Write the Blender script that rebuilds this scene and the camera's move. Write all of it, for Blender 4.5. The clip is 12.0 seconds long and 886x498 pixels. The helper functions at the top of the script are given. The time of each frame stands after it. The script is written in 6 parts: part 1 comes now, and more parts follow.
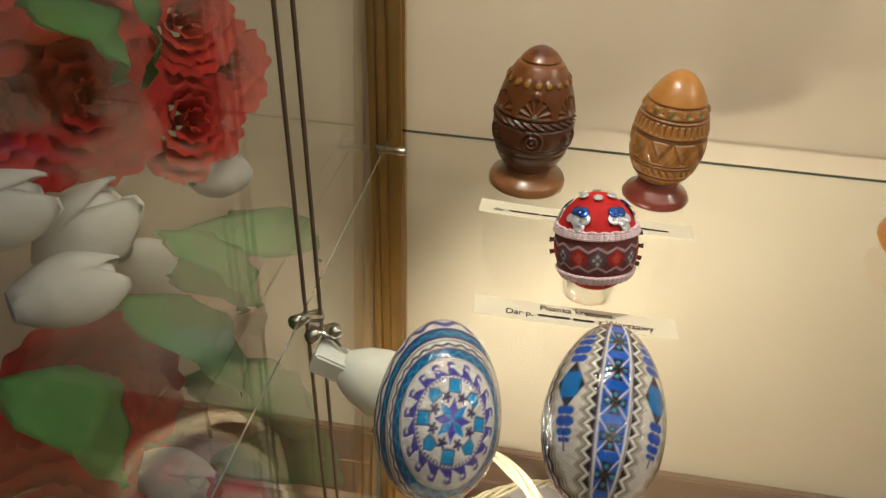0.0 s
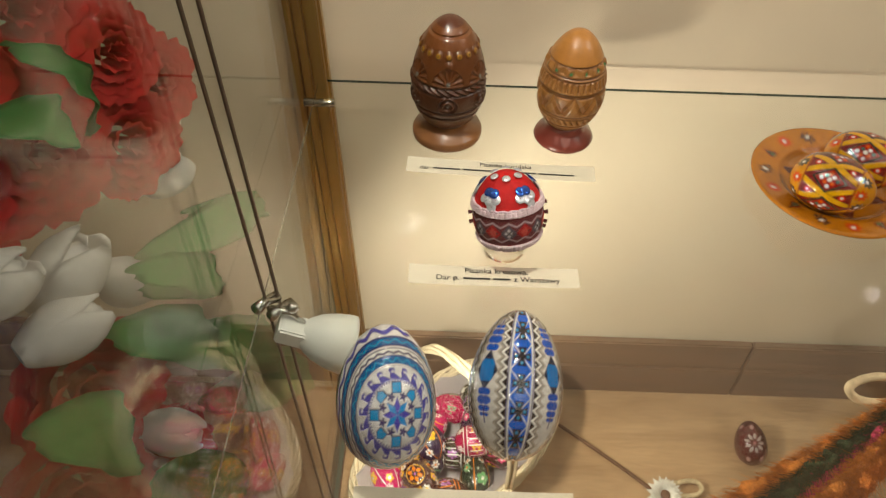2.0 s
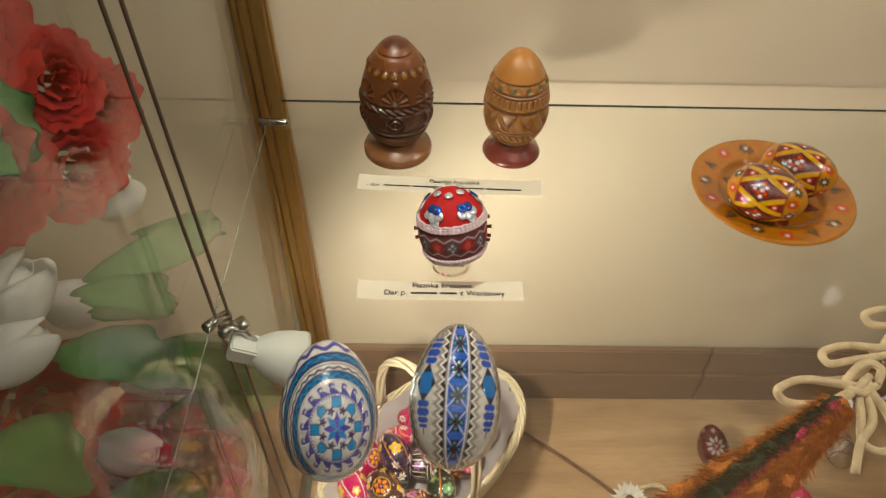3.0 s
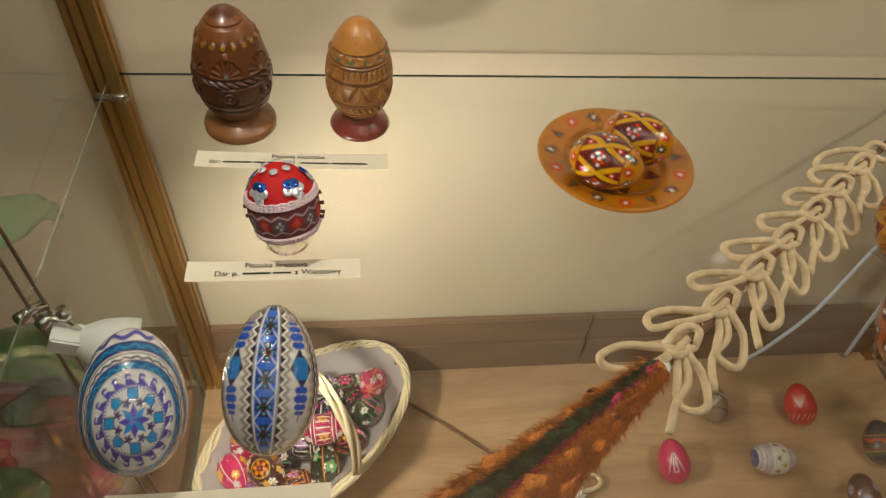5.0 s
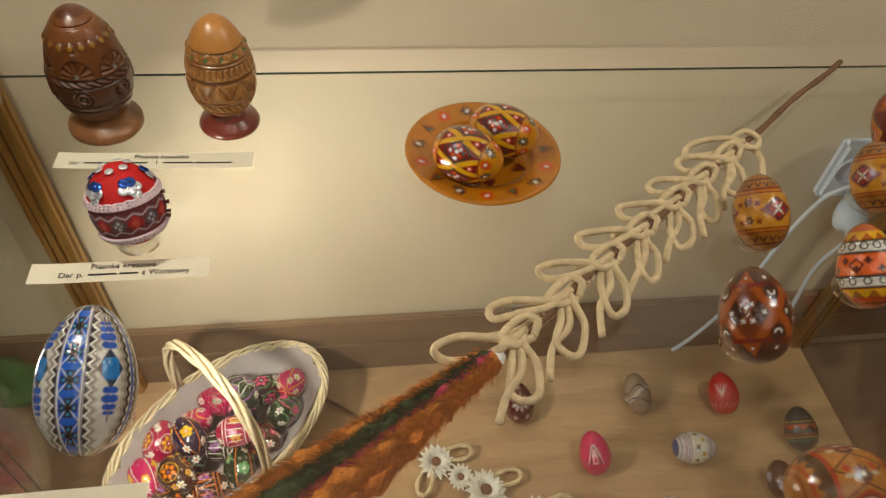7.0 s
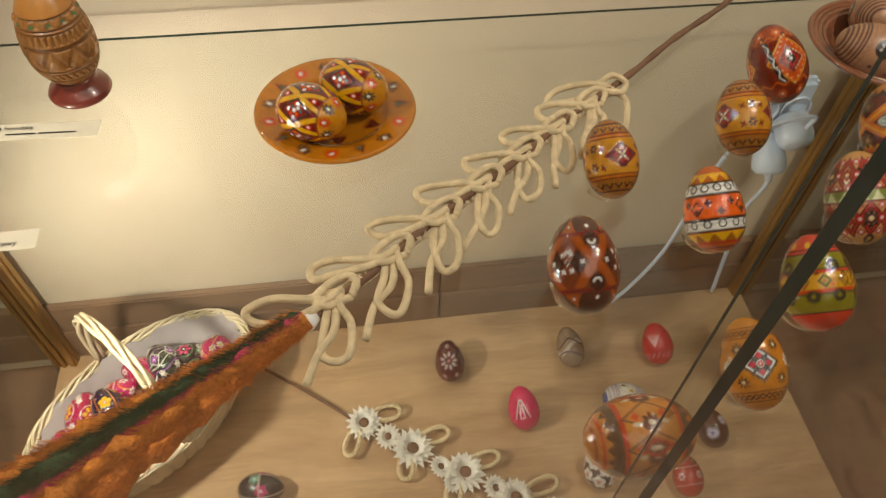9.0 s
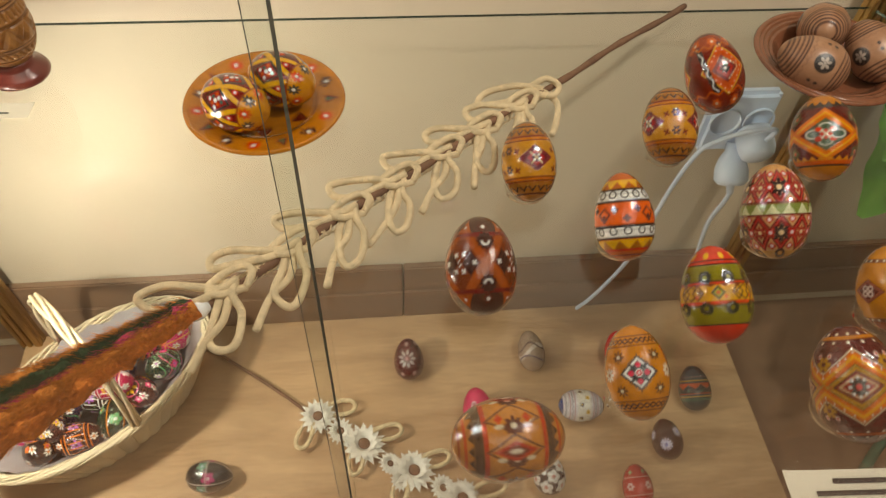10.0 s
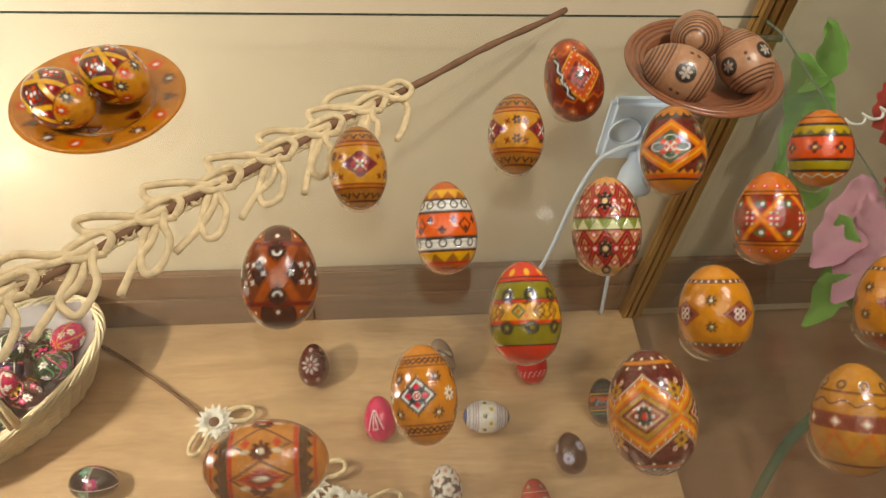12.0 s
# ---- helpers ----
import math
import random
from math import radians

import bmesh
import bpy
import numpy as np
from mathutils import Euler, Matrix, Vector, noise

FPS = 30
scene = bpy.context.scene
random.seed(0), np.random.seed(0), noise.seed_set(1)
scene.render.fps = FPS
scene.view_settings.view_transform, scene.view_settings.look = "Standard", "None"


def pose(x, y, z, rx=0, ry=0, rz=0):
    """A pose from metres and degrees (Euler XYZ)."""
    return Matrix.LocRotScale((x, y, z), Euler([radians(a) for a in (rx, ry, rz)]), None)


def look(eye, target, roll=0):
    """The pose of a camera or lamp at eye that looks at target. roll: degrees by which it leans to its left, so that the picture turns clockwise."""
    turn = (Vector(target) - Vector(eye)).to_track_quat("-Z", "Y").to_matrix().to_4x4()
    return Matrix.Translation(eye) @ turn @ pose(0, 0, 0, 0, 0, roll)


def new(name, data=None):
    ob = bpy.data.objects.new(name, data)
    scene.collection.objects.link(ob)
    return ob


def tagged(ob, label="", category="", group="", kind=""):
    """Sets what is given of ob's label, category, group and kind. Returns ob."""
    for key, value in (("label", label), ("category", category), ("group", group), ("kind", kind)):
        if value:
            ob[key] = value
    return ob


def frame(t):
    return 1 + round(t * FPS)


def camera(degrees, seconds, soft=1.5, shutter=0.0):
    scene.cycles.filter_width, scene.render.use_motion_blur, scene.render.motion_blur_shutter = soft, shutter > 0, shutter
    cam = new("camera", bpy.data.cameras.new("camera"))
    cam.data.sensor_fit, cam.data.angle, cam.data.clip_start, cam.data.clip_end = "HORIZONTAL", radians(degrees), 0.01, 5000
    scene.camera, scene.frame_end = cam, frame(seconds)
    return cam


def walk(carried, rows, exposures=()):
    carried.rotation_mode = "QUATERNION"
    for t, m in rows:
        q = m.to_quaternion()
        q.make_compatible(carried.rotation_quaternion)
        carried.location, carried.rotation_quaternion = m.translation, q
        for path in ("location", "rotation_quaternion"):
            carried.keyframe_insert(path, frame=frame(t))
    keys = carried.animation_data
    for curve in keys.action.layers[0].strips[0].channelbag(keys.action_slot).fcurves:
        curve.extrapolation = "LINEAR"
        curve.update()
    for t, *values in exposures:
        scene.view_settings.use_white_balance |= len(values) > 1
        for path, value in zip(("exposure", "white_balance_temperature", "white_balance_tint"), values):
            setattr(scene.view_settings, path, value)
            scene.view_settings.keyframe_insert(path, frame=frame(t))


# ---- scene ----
cam = camera(63.6, 12.0, soft=1.25)
METRES, TILT, LEAN, TURN = 0.65, -34.018, -2.679, 8.432
START = (0.1176, 0.0256, 0.8099)
ROWS = [
    (0.0, 0.0, 0.0, 0.0, 0.0, 0.0, -0.0),
    (0.5, 0.005, -0.0306, 0.0492, -1.29, -4.35, 2.41),
    (1.0, 0.0087, -0.0582, 0.0918, -2.09, -7.7, 3.8),
    (1.5, 0.0167, -0.0729, 0.1215, -3.81, -11.42, 4.7),
    (2.0, 0.0216, -0.0872, 0.1524, -4.8, -13.48, 5.1),
    (2.5, 0.0313, -0.1018, 0.1649, -5.85, -14.07, 5.11),
    (3.0, 0.059, -0.1092, 0.1585, -6.52, -12.8, 5.94),
    (5.0, 0.1635, -0.1087, 0.1474, -12.46, -15.69, 6.36),
    (5.5, 0.1828, -0.1033, 0.1456, -13.33, -15.22, 6.39),
    (6.0, 0.2045, -0.1069, 0.1436, -13.83, -15.8, 6.77),
    (6.5, 0.2489, -0.1315, 0.1372, -13.75, -15.53, 6.89),
    (7.0, 0.308, -0.1434, 0.1238, -13.83, -15.86, 7.36),
    (7.5, 0.3632, -0.1489, 0.1115, -13.85, -16.86, 7.64),
    (9.5, 0.5494, -0.1873, 0.0754, -13.53, -19.1, 10.34),
    (10.0, 0.6128, -0.2014, 0.0654, -11.44, -18.58, 7.98),
    (10.5, 0.6816, -0.1981, 0.0571, -9.25, -18.42, 5.95),
    (11.0, 0.7321, -0.1928, 0.05, -9.46, -18.64, 5.7),
    (11.5, 0.7708, -0.1913, 0.0421, -10.6, -18.55, 6.14),
    (12.0, 0.8016, -0.2003, 0.0402, -11.48, -18.56, 6.56),
]
EXPO = [(0.0, 0.18), (2.5, 0.10), (5.5, -0.08), (7.5, -0.08), (9.5, 0.22), (10.5, 0.30), (12.0, 0.58)]
walk(cam, [(t, pose(*START, TILT, LEAN, TURN) @ pose(METRES * x, METRES * y, METRES * z, 90 + pitch, roll, yaw)) for t, x, y, z, yaw, pitch, roll in ROWS], exposures=EXPO)

# ---- light ----
world = bpy.data.worlds.new("world")
scene.world = world
world.use_nodes = True
world.node_tree.nodes["Background"].inputs[0].default_value = (1.0, 0.92, 0.8, 1)
world.node_tree.nodes["Background"].inputs[1].default_value = 0.05
WARM = (1.0, 0.885, 0.755)


def lamp(name, kind, m, power, size, colour=WARM, spread=None, blend=0.6):
    data = bpy.data.lights.new(name, kind)
    data.energy, data.color = power, colour
    if kind == "SPOT":
        data.shadow_soft_size, data.spot_size, data.spot_blend = size, radians(spread), blend
    if kind == "AREA":
        data.shape, data.size = "DISK", size
        if spread:
            data.spread = radians(spread)
    ob = new(name, data)
    ob.matrix_world = m
    return ob


lamp("spot_light_low", "SPOT", look((0.075, 0.33, 0.445), (0.55, 0.47, 0.06)), 8.0, 0.018, spread=168, blend=0.7)
lamp("spot_light_high", "SPOT", look((0.075, 0.367, 1.005), (0.55, 0.42, 0.54)), 4.8, 0.02, spread=168, blend=0.7)
lamp("spot_light_high_far", "SPOT", look((1.02, 0.25, 1.30), (0.6, 0.42, 0.54)), 13.0, 0.018, colour=(1.0, 0.90, 0.79), spread=110, blend=0.7)
lamp("room_light", "AREA", look((0.6, -0.6, 2.72), (0.55, 0.0, 0.0)), 21.0, 2.4, colour=(1.0, 0.93, 0.82))

# ---- materials ----


def material(name):
    mat = bpy.data.materials.new(name)
    mat.use_nodes = True
    nt = mat.node_tree
    return mat, nt, nt.nodes["Principled BSDF"]


def node(nt, kind, **inputs):
    n = nt.nodes.new(kind)
    for k, v in inputs.items():
        n.inputs[k.replace("_", " ")].default_value = v
    return n


def solid(name, colour, rough=0.5, metal=0.0, coat=0.0, scale=60.0, vary=0.15, bump=0.1, dist=0.001, shine=0.06):
    """A surface with two scales of mottling and fine relief."""
    mat, nt, b = material(name)
    co = node(nt, "ShaderNodeTexCoord")
    n1 = node(nt, "ShaderNodeTexNoise", Scale=scale, Detail=6.0, Roughness=0.6)
    n2 = node(nt, "ShaderNodeTexNoise", Scale=scale * 0.13, Detail=3.0)
    nt.links.new(co.outputs["Object"], n1.inputs["Vector"])
    nt.links.new(co.outputs["Object"], n2.inputs["Vector"])
    mix = node(nt, "ShaderNodeMath")
    mix.operation = "ADD"
    nt.links.new(n1.outputs[0], mix.inputs[0])
    nt.links.new(n2.outputs[0], mix.inputs[1])
    ramp = node(nt, "ShaderNodeMapRange", From_Min=0.6, From_Max=1.4, To_Min=1 - vary, To_Max=1 + vary)
    nt.links.new(mix.outputs[0], ramp.inputs[0])
    hsv = node(nt, "ShaderNodeHueSaturation", Color=(*colour, 1))
    nt.links.new(ramp.outputs[0], hsv.inputs["Value"])
    nt.links.new(hsv.outputs[0], b.inputs["Base Color"])
    b.inputs["Roughness"].default_value, b.inputs["Metallic"].default_value = rough, metal
    b.inputs["Coat Weight"].default_value, b.inputs["Coat Roughness"].default_value = coat, shine
    if bump:
        bp = node(nt, "ShaderNodeBump", Strength=bump, Distance=dist)
        nt.links.new(n1.outputs[0], bp.inputs["Height"])
        nt.links.new(bp.outputs[0], b.inputs["Normal"])
    return mat


def wood(name, light, dark, scale=(1.2, 9.0, 9.0), rough=0.4, coat=0.0, ring=3.0):
    """Long grain along x with darker veins and pores."""
    mat, nt, b = material(name)
    co = node(nt, "ShaderNodeTexCoord")
    mp = node(nt, "ShaderNodeMapping", Scale=scale)
    nt.links.new(co.outputs["Object"], mp.inputs[0])
    n1 = node(nt, "ShaderNodeTexNoise", Scale=ring, Detail=8.0, Roughness=0.62, Distortion=1.2)
    n2 = node(nt, "ShaderNodeTexNoise", Scale=ring * 14, Detail=4.0, Roughness=0.7)
    for n in (n1, n2):
        nt.links.new(mp.outputs[0], n.inputs["Vector"])
    r1 = nt.nodes.new("ShaderNodeValToRGB")
    r1.color_ramp.elements[0].position, r1.color_ramp.elements[1].position = 0.30, 0.68
    r1.color_ramp.elements[0].color, r1.color_ramp.elements[1].color = (*dark, 1), (*light, 1)
    nt.links.new(n1.outputs[0], r1.inputs[0])
    r2 = node(nt, "ShaderNodeMapRange", From_Min=0.3, From_Max=0.62, To_Min=0.80, To_Max=1.06)
    nt.links.new(n2.outputs[0], r2.inputs[0])
    hsv = node(nt, "ShaderNodeHueSaturation")
    nt.links.new(r1.outputs[0], hsv.inputs["Color"])
    nt.links.new(r2.outputs[0], hsv.inputs["Value"])
    nt.links.new(hsv.outputs[0], b.inputs["Base Color"])
    bp = node(nt, "ShaderNodeBump", Strength=0.12, Distance=0.0006)
    nt.links.new(n2.outputs[0], bp.inputs["Height"])
    nt.links.new(bp.outputs[0], b.inputs["Normal"])
    b.inputs["Roughness"].default_value, b.inputs["Coat Weight"].default_value = rough, coat
    return mat


def glass(name, tint, ior=1.5, rough=0.0, most=1.0):
    """Clear thin glass: straight through, with mirror gloss that grows at grazing angles."""
    mat, nt, b = material(name)
    nt.nodes.remove(b)
    t = node(nt, "ShaderNodeBsdfTransparent", Color=(*tint, 1))
    g = node(nt, "ShaderNodeBsdfGlossy", Color=(1, 1, 1, 1), Roughness=rough)
    lw = node(nt, "ShaderNodeLayerWeight", Blend=0.5)
    pw = node(nt, "ShaderNodeMath")
    pw.operation, pw.inputs[1].default_value = "POWER", 5.0
    nt.links.new(lw.outputs["Facing"], pw.inputs[0])
    f0 = ((ior - 1) / (ior + 1)) ** 2
    fr = node(nt, "ShaderNodeMapRange", To_Min=f0, To_Max=most)
    nt.links.new(pw.outputs[0], fr.inputs[0])
    mx = node(nt, "ShaderNodeMixShader")
    nt.links.new(fr.outputs[0], mx.inputs[0])
    nt.links.new(t.outputs[0], mx.inputs[1])
    nt.links.new(g.outputs[0], mx.inputs[2])
    nt.links.new(mx.outputs[0], nt.nodes["Material Output"].inputs[0])
    return mat


def painted(name, rough=0.16, coat=1.0, bump=0.10, grain=0.17, relief=0.85):
    """Hand-painted shell: colours from the mesh's paint layer, slightly uneven, under lacquer."""
    mat, nt, b = material(name)
    at = node(nt, "ShaderNodeAttribute")
    at.attribute_name = "paint"
    co = node(nt, "ShaderNodeTexCoord")
    n1 = node(nt, "ShaderNodeTexNoise", Scale=180.0, Detail=5.0, Roughness=0.6)
    nt.links.new(co.outputs["Object"], n1.inputs["Vector"])
    mr = node(nt, "ShaderNodeMapRange", From_Min=0.3, From_Max=0.7, To_Min=0.86 - grain, To_Max=0.86 + grain)
    nt.links.new(n1.outputs[0], mr.inputs[0])
    hsv = node(nt, "ShaderNodeHueSaturation", Saturation=1.06)
    nt.links.new(at.outputs["Color"], hsv.inputs["Color"])
    nt.links.new(mr.outputs[0], hsv.inputs["Value"])
    nt.links.new(hsv.outputs[0], b.inputs["Base Color"])
    bw = node(nt, "ShaderNodeRGBToBW")
    nt.links.new(at.outputs["Color"], bw.inputs[0])
    n2 = node(nt, "ShaderNodeTexNoise", Scale=430.0, Detail=2.0)
    nt.links.new(co.outputs["Object"], n2.inputs["Vector"])
    bp = node(nt, "ShaderNodeBump", Strength=bump, Distance=0.0008)
    nt.links.new(n1.outputs[0], bp.inputs["Height"])
    stroke = node(nt, "ShaderNodeBump", Strength=relief, Distance=0.0007)
    nt.links.new(bw.outputs[0], stroke.inputs["Height"])
    nt.links.new(bp.outputs[0], stroke.inputs["Normal"])
    fine = node(nt, "ShaderNodeBump", Strength=relief * 0.8, Distance=0.0006)
    nt.links.new(n2.outputs[0], fine.inputs["Height"])
    nt.links.new(stroke.outputs[0], fine.inputs["Normal"])
    nt.links.new(fine.outputs[0], b.inputs["Normal"])
    nt.links.new(fine.outputs[0], b.inputs["Coat Normal"])
    b.inputs["Roughness"].default_value, b.inputs["Coat Weight"].default_value = rough, coat
    b.inputs["Coat Roughness"].default_value = 0.03
    return mat


M_WALL = solid("beige_wall", (0.66, 0.57, 0.43), 0.6, coat=1.0, scale=40, vary=0.05, bump=0, shine=0.018)
M_BASE = wood("brown_baseboard", (0.26, 0.155, 0.09), (0.17, 0.10, 0.06), (0.8, 12, 12), 0.45)
M_FLOOR = wood("light_wood_floor", (0.62, 0.41, 0.225), (0.40, 0.24, 0.12), (1.0, 6.0, 6.0), 0.38, 0.15)
M_OUT = wood("dark_table", (0.34, 0.19, 0.115), (0.24, 0.13, 0.08), (1.0, 7, 7), 0.4)
M_BRASS = solid("brass", (0.50, 0.32, 0.11), 0.32, 0.9, scale=90, vary=0.12)
M_GLASS = glass("clear_glass", (0.97, 0.985, 0.97), 1.45)
M_SIDE = glass("side_glass", (0.96, 0.98, 0.96), 1.40, most=0.75)
M_EDGE = solid("green_glass_edge", (0.014, 0.036, 0.028), 0.12, coat=0.6, vary=0.2, bump=0)
M_EDGE_DARK = solid("dark_glass_edge", (0.006, 0.016, 0.012), 0.45, vary=0.2, bump=0)
M_EDGE_PALE = solid("pale_glass_edge", (0.16, 0.22, 0.18), 0.12, coat=0.6, vary=0.3, bump=0)
M_CLEAR = glass("clear_plastic", (0.95, 0.95, 0.94), 1.55, 0.015)
M_SHELL = painted("lacquered_paint")
M_SHELL_MATT = painted("matt_paint", 0.36, 0.45, 0.12, 0.12, 0.5)
M_PAPER = solid("cream_paper", (0.80, 0.74, 0.58), 0.8, scale=150, vary=0.05)
M_INK = solid("black_ink", (0.02, 0.02, 0.02), 0.8, vary=0.05, bump=0)
M_CORD = solid("cream_cord", (0.78, 0.62, 0.38), 0.95, scale=1300, vary=0.34, bump=1.0, dist=0.0014)
M_STEM = solid("brown_twig", (0.17, 0.085, 0.045), 0.75, scale=120, vary=0.35, bump=0.5)
M_STEEL = solid("chrome_steel", (0.6, 0.58, 0.55), 0.2, 1.0, vary=0.08, bump=0)
M_WIRE = solid("dark_wire", (0.16, 0.12, 0.09), 0.4, 0.7, vary=0.1, bump=0)
M_WHITE = solid("white_plastic", (0.78, 0.78, 0.76), 0.4, vary=0.04, bump=0)
M_WICKER = solid("pale_wicker", (0.74, 0.62, 0.42), 0.6, scale=160, vary=0.25, bump=0.4)
M_WALLROOM = solid("room_plaster", (0.62, 0.55, 0.44), 0.85, scale=10, vary=0.06)
M_WOOD_RED = wood("reddish_wood", (0.22, 0.045, 0.03), (0.14, 0.025, 0.018), (60, 60, 60), 0.28, 0.6, 1.0)
M_WOOD_TAN = wood("tan_wood", (0.29, 0.125, 0.042), (0.19, 0.075, 0.026), (60, 60, 60), 0.3, 0.5, 1.0)
M_CLOTH = solid("grey_lining", (0.42, 0.38, 0.38), 0.5, scale=60, vary=0.2, bump=0.3)

# ---- mesh helpers ----


def thing(name, m=None, label="", category="", group="", kind=""):
    ob = new(name)
    ob.matrix_world = m or Matrix()
    return tagged(ob, label, category, group, kind)


def link_mesh(name, me, mats, parent=None, smooth=True):
    for mm in (mats if isinstance(mats, (list, tuple)) else [mats]):
        me.materials.append(mm)
    if smooth:
        me.shade_smooth()
    ob = new(name, me)
    if parent:
        ob.parent = parent
    return ob


def part(name, bm, mat, parent=None, label="", smooth=True):
    me = bpy.data.meshes.new(name)
    bm.to_mesh(me)
    bm.free()
    ob = link_mesh(name, me, mat, parent, smooth)
    return tagged(ob, label)


def box(x0, y0, z0, x1, y1, z1, bevel=0.0):
    bm = bmesh.new()
    bmesh.ops.create_cube(bm, size=1.0, matrix=Matrix.LocRotScale(((x0 + x1) / 2, (y0 + y1) / 2, (z0 + z1) / 2), None, (x1 - x0, y1 - y0, z1 - z0)))
    if bevel:
        bmesh.ops.bevel(bm, geom=bm.edges[:], offset=bevel, segments=2, affect="EDGES")
    return bm


def lathe(profile, n=48, bm=None, m=None):
    """A turned solid from (radius, height) pairs, bottom to top."""
    bm = bm or bmesh.new()
    m = m or Matrix()
    rings = []
    for r, z in profile:
        if r < 1e-6:
            rings.append([bm.verts.new(m @ Vector((0, 0, z)))])
        else:
            rings.append([bm.verts.new(m @ Vector((r * math.cos(2 * math.pi * k / n), r * math.sin(2 * math.pi * k / n), z))) for k in range(n)])
    for a, b in zip(rings, rings[1:]):
        for k in range(n):
            q = [a[k % len(a)], a[(k + 1) % n % len(a)], b[(k + 1) % n % len(b)], b[k % len(b)]]
            q = [v for i, v in enumerate(q) if v not in q[:i]]
            if len(q) > 2:
                bm.faces.new(q)
    return bm


def tube(points, radius, n=8, bm=None, closed=False, twist=None):
    """A round cord along points; radius is one number or one a point."""
    bm = bm or bmesh.new()
    pts = [Vector(p) for p in points]
    count = len(pts)
    rad = radius if isinstance(radius, (list, tuple)) else [radius] * count
    rings, up = [], None
    for i, p in enumerate(pts):
        a = pts[(i - 1) % count] if closed or i else pts[0]
        b = pts[(i + 1) % count] if closed or i < count - 1 else pts[-1]
        d = (b - a).normalized()
        if up is None:
            up = d.orthogonal().normalized()
        up = (up - d * up.dot(d)).normalized()
        side = d.cross(up)
        rings.append([bm.verts.new(p + rad[i] * (math.cos(2 * math.pi * k / n) * up + math.sin(2 * math.pi * k / n) * side)) for k in range(n)])
    pairs = list(zip(rings, rings[1:])) + ([(rings[-1], rings[0])] if closed else [])
    for r0, r1 in pairs:
        for k in range(n):
            bm.faces.new((r0[k], r0[(k + 1) % n], r1[(k + 1) % n], r1[k]))
    if not closed:
        bm.faces.new(rings[0][::-1])
        bm.faces.new(rings[-1])
    return bm


def smooth_line(points, steps=8):
    """A Catmull-Rom line through the points."""
    p = [Vector(q) for q in points]
    p = [2 * p[0] - p[1]] + p + [2 * p[-1] - p[-2]]
    out = []
    for i in range(1, len(p) - 2):
        for s in range(steps):
            t = s / steps
            out.append(0.5 * (2 * p[i] + (p[i + 1] - p[i - 1]) * t + (2 * p[i - 1] - 5 * p[i] + 4 * p[i + 1] - p[i + 2]) * t * t + (3 * p[i] - p[i - 1] - 3 * p[i + 1] + p[i + 2]) * t ** 3))
    out.append(p[-2])
    return out


# ---- the showcase ----
SHELF, BACK, GLASS_L, GLASS_R, FRONT = 0.54, 0.632, -0.014, 1.053, 0.066


def structure(name, bm, mat, label, category, smooth=False):
    return tagged(part(name, bm, mat, None, "", smooth), label, category, kind="structure")


structure("floor", box(GLASS_L + 0.008, FRONT - 0.02, -0.03, GLASS_R - 0.004, BACK - 0.001, 0.0, 0.0012), M_FLOOR, "light oak laminate showcase base with long grain", "floor")
structure("wall_back", box(-1.6, BACK, -0.04, 2.8, BACK + 0.12, 2.8), M_WALL, "plain beige painted wall behind the showcase", "wall")
for x0, x1 in ((-1.6, -0.245), (-0.243, 0.553), (0.555, 1.40), (1.402, 2.8)):
    structure("baseboard", box(x0, BACK - 0.0125, 0.002, x1, BACK - 0.001, 0.118, 0.002), M_BASE, "brown wooden baseboard along the wall", "baseboard")
    structure("trim", box(x0, BACK - 0.0165, 0.001, x1, BACK - 0.0128, 0.066, 0.0015), M_BASE, "lower brown wooden strip of the baseboard", "trim")
structure("ground", box(-1.6, -2.6, -0.10, 2.8, BACK + 0.1, -0.045), M_OUT, "dark brown wooden table around the showcase", "table top")
structure("wall_left", box(-1.72, -2.6, -0.1, -1.6, BACK + 0.12, 2.8), M_WALLROOM, "plain plaster room wall", "wall")
structure("wall_right", box(2.8, -2.6, -0.1, 2.92, BACK + 0.12, 2.8), M_WALLROOM, "plain plaster room wall", "wall")
structure("wall_front", box(-1.72, -2.72, -0.1, 2.92, -2.6, 2.8), M_WALLROOM, "plain plaster room wall", "wall")
structure("ceiling", box(-1.72, -2.72, 2.8, 2.92, BACK + 0.12, 2.9), M_WALLROOM, "plain plaster ceiling", "ceiling")


def pane(name, dims, mat, edge, label, thin):
    """A glass sheet whose narrow faces show the dark edge colour."""
    bm = box(*dims)
    for f in bm.faces:
        f.material_index = 0 if abs(f.normal[thin]) > 0.5 else 1
    me = bpy.data.meshes.new(name)
    bm.to_mesh(me)
    bm.free()
    ob = tagged(link_mesh(name, me, [mat, edge], None, False), label, "glass pane", kind="structure")
    ob.visible_shadow = False
    return ob


pane("glass_left", (GLASS_L - 0.006, FRONT + 0.012, -0.04, GLASS_L, BACK - 0.02, 1.5), M_SIDE, M_EDGE_PALE, "clear glass side of the showcase", 0)
pane("glass_right", (GLASS_R, FRONT + 0.012, -0.04, GLASS_R + 0.006, BACK - 0.02, 1.5), M_SIDE, M_EDGE_PALE, "clear glass side of the showcase", 0)
pane("glass_front_1", (GLASS_L, FRONT, 0.0, 0.5085, FRONT + 0.0032, 1.5), M_GLASS, M_EDGE_DARK, "clear sliding glass door with a dark green edge", 1)
pane("glass_front_2", (0.5045, FRONT + 0.0062, 0.0, GLASS_R, FRONT + 0.0070, 1.5), M_GLASS, M_EDGE_DARK, "clear sliding glass door", 1)


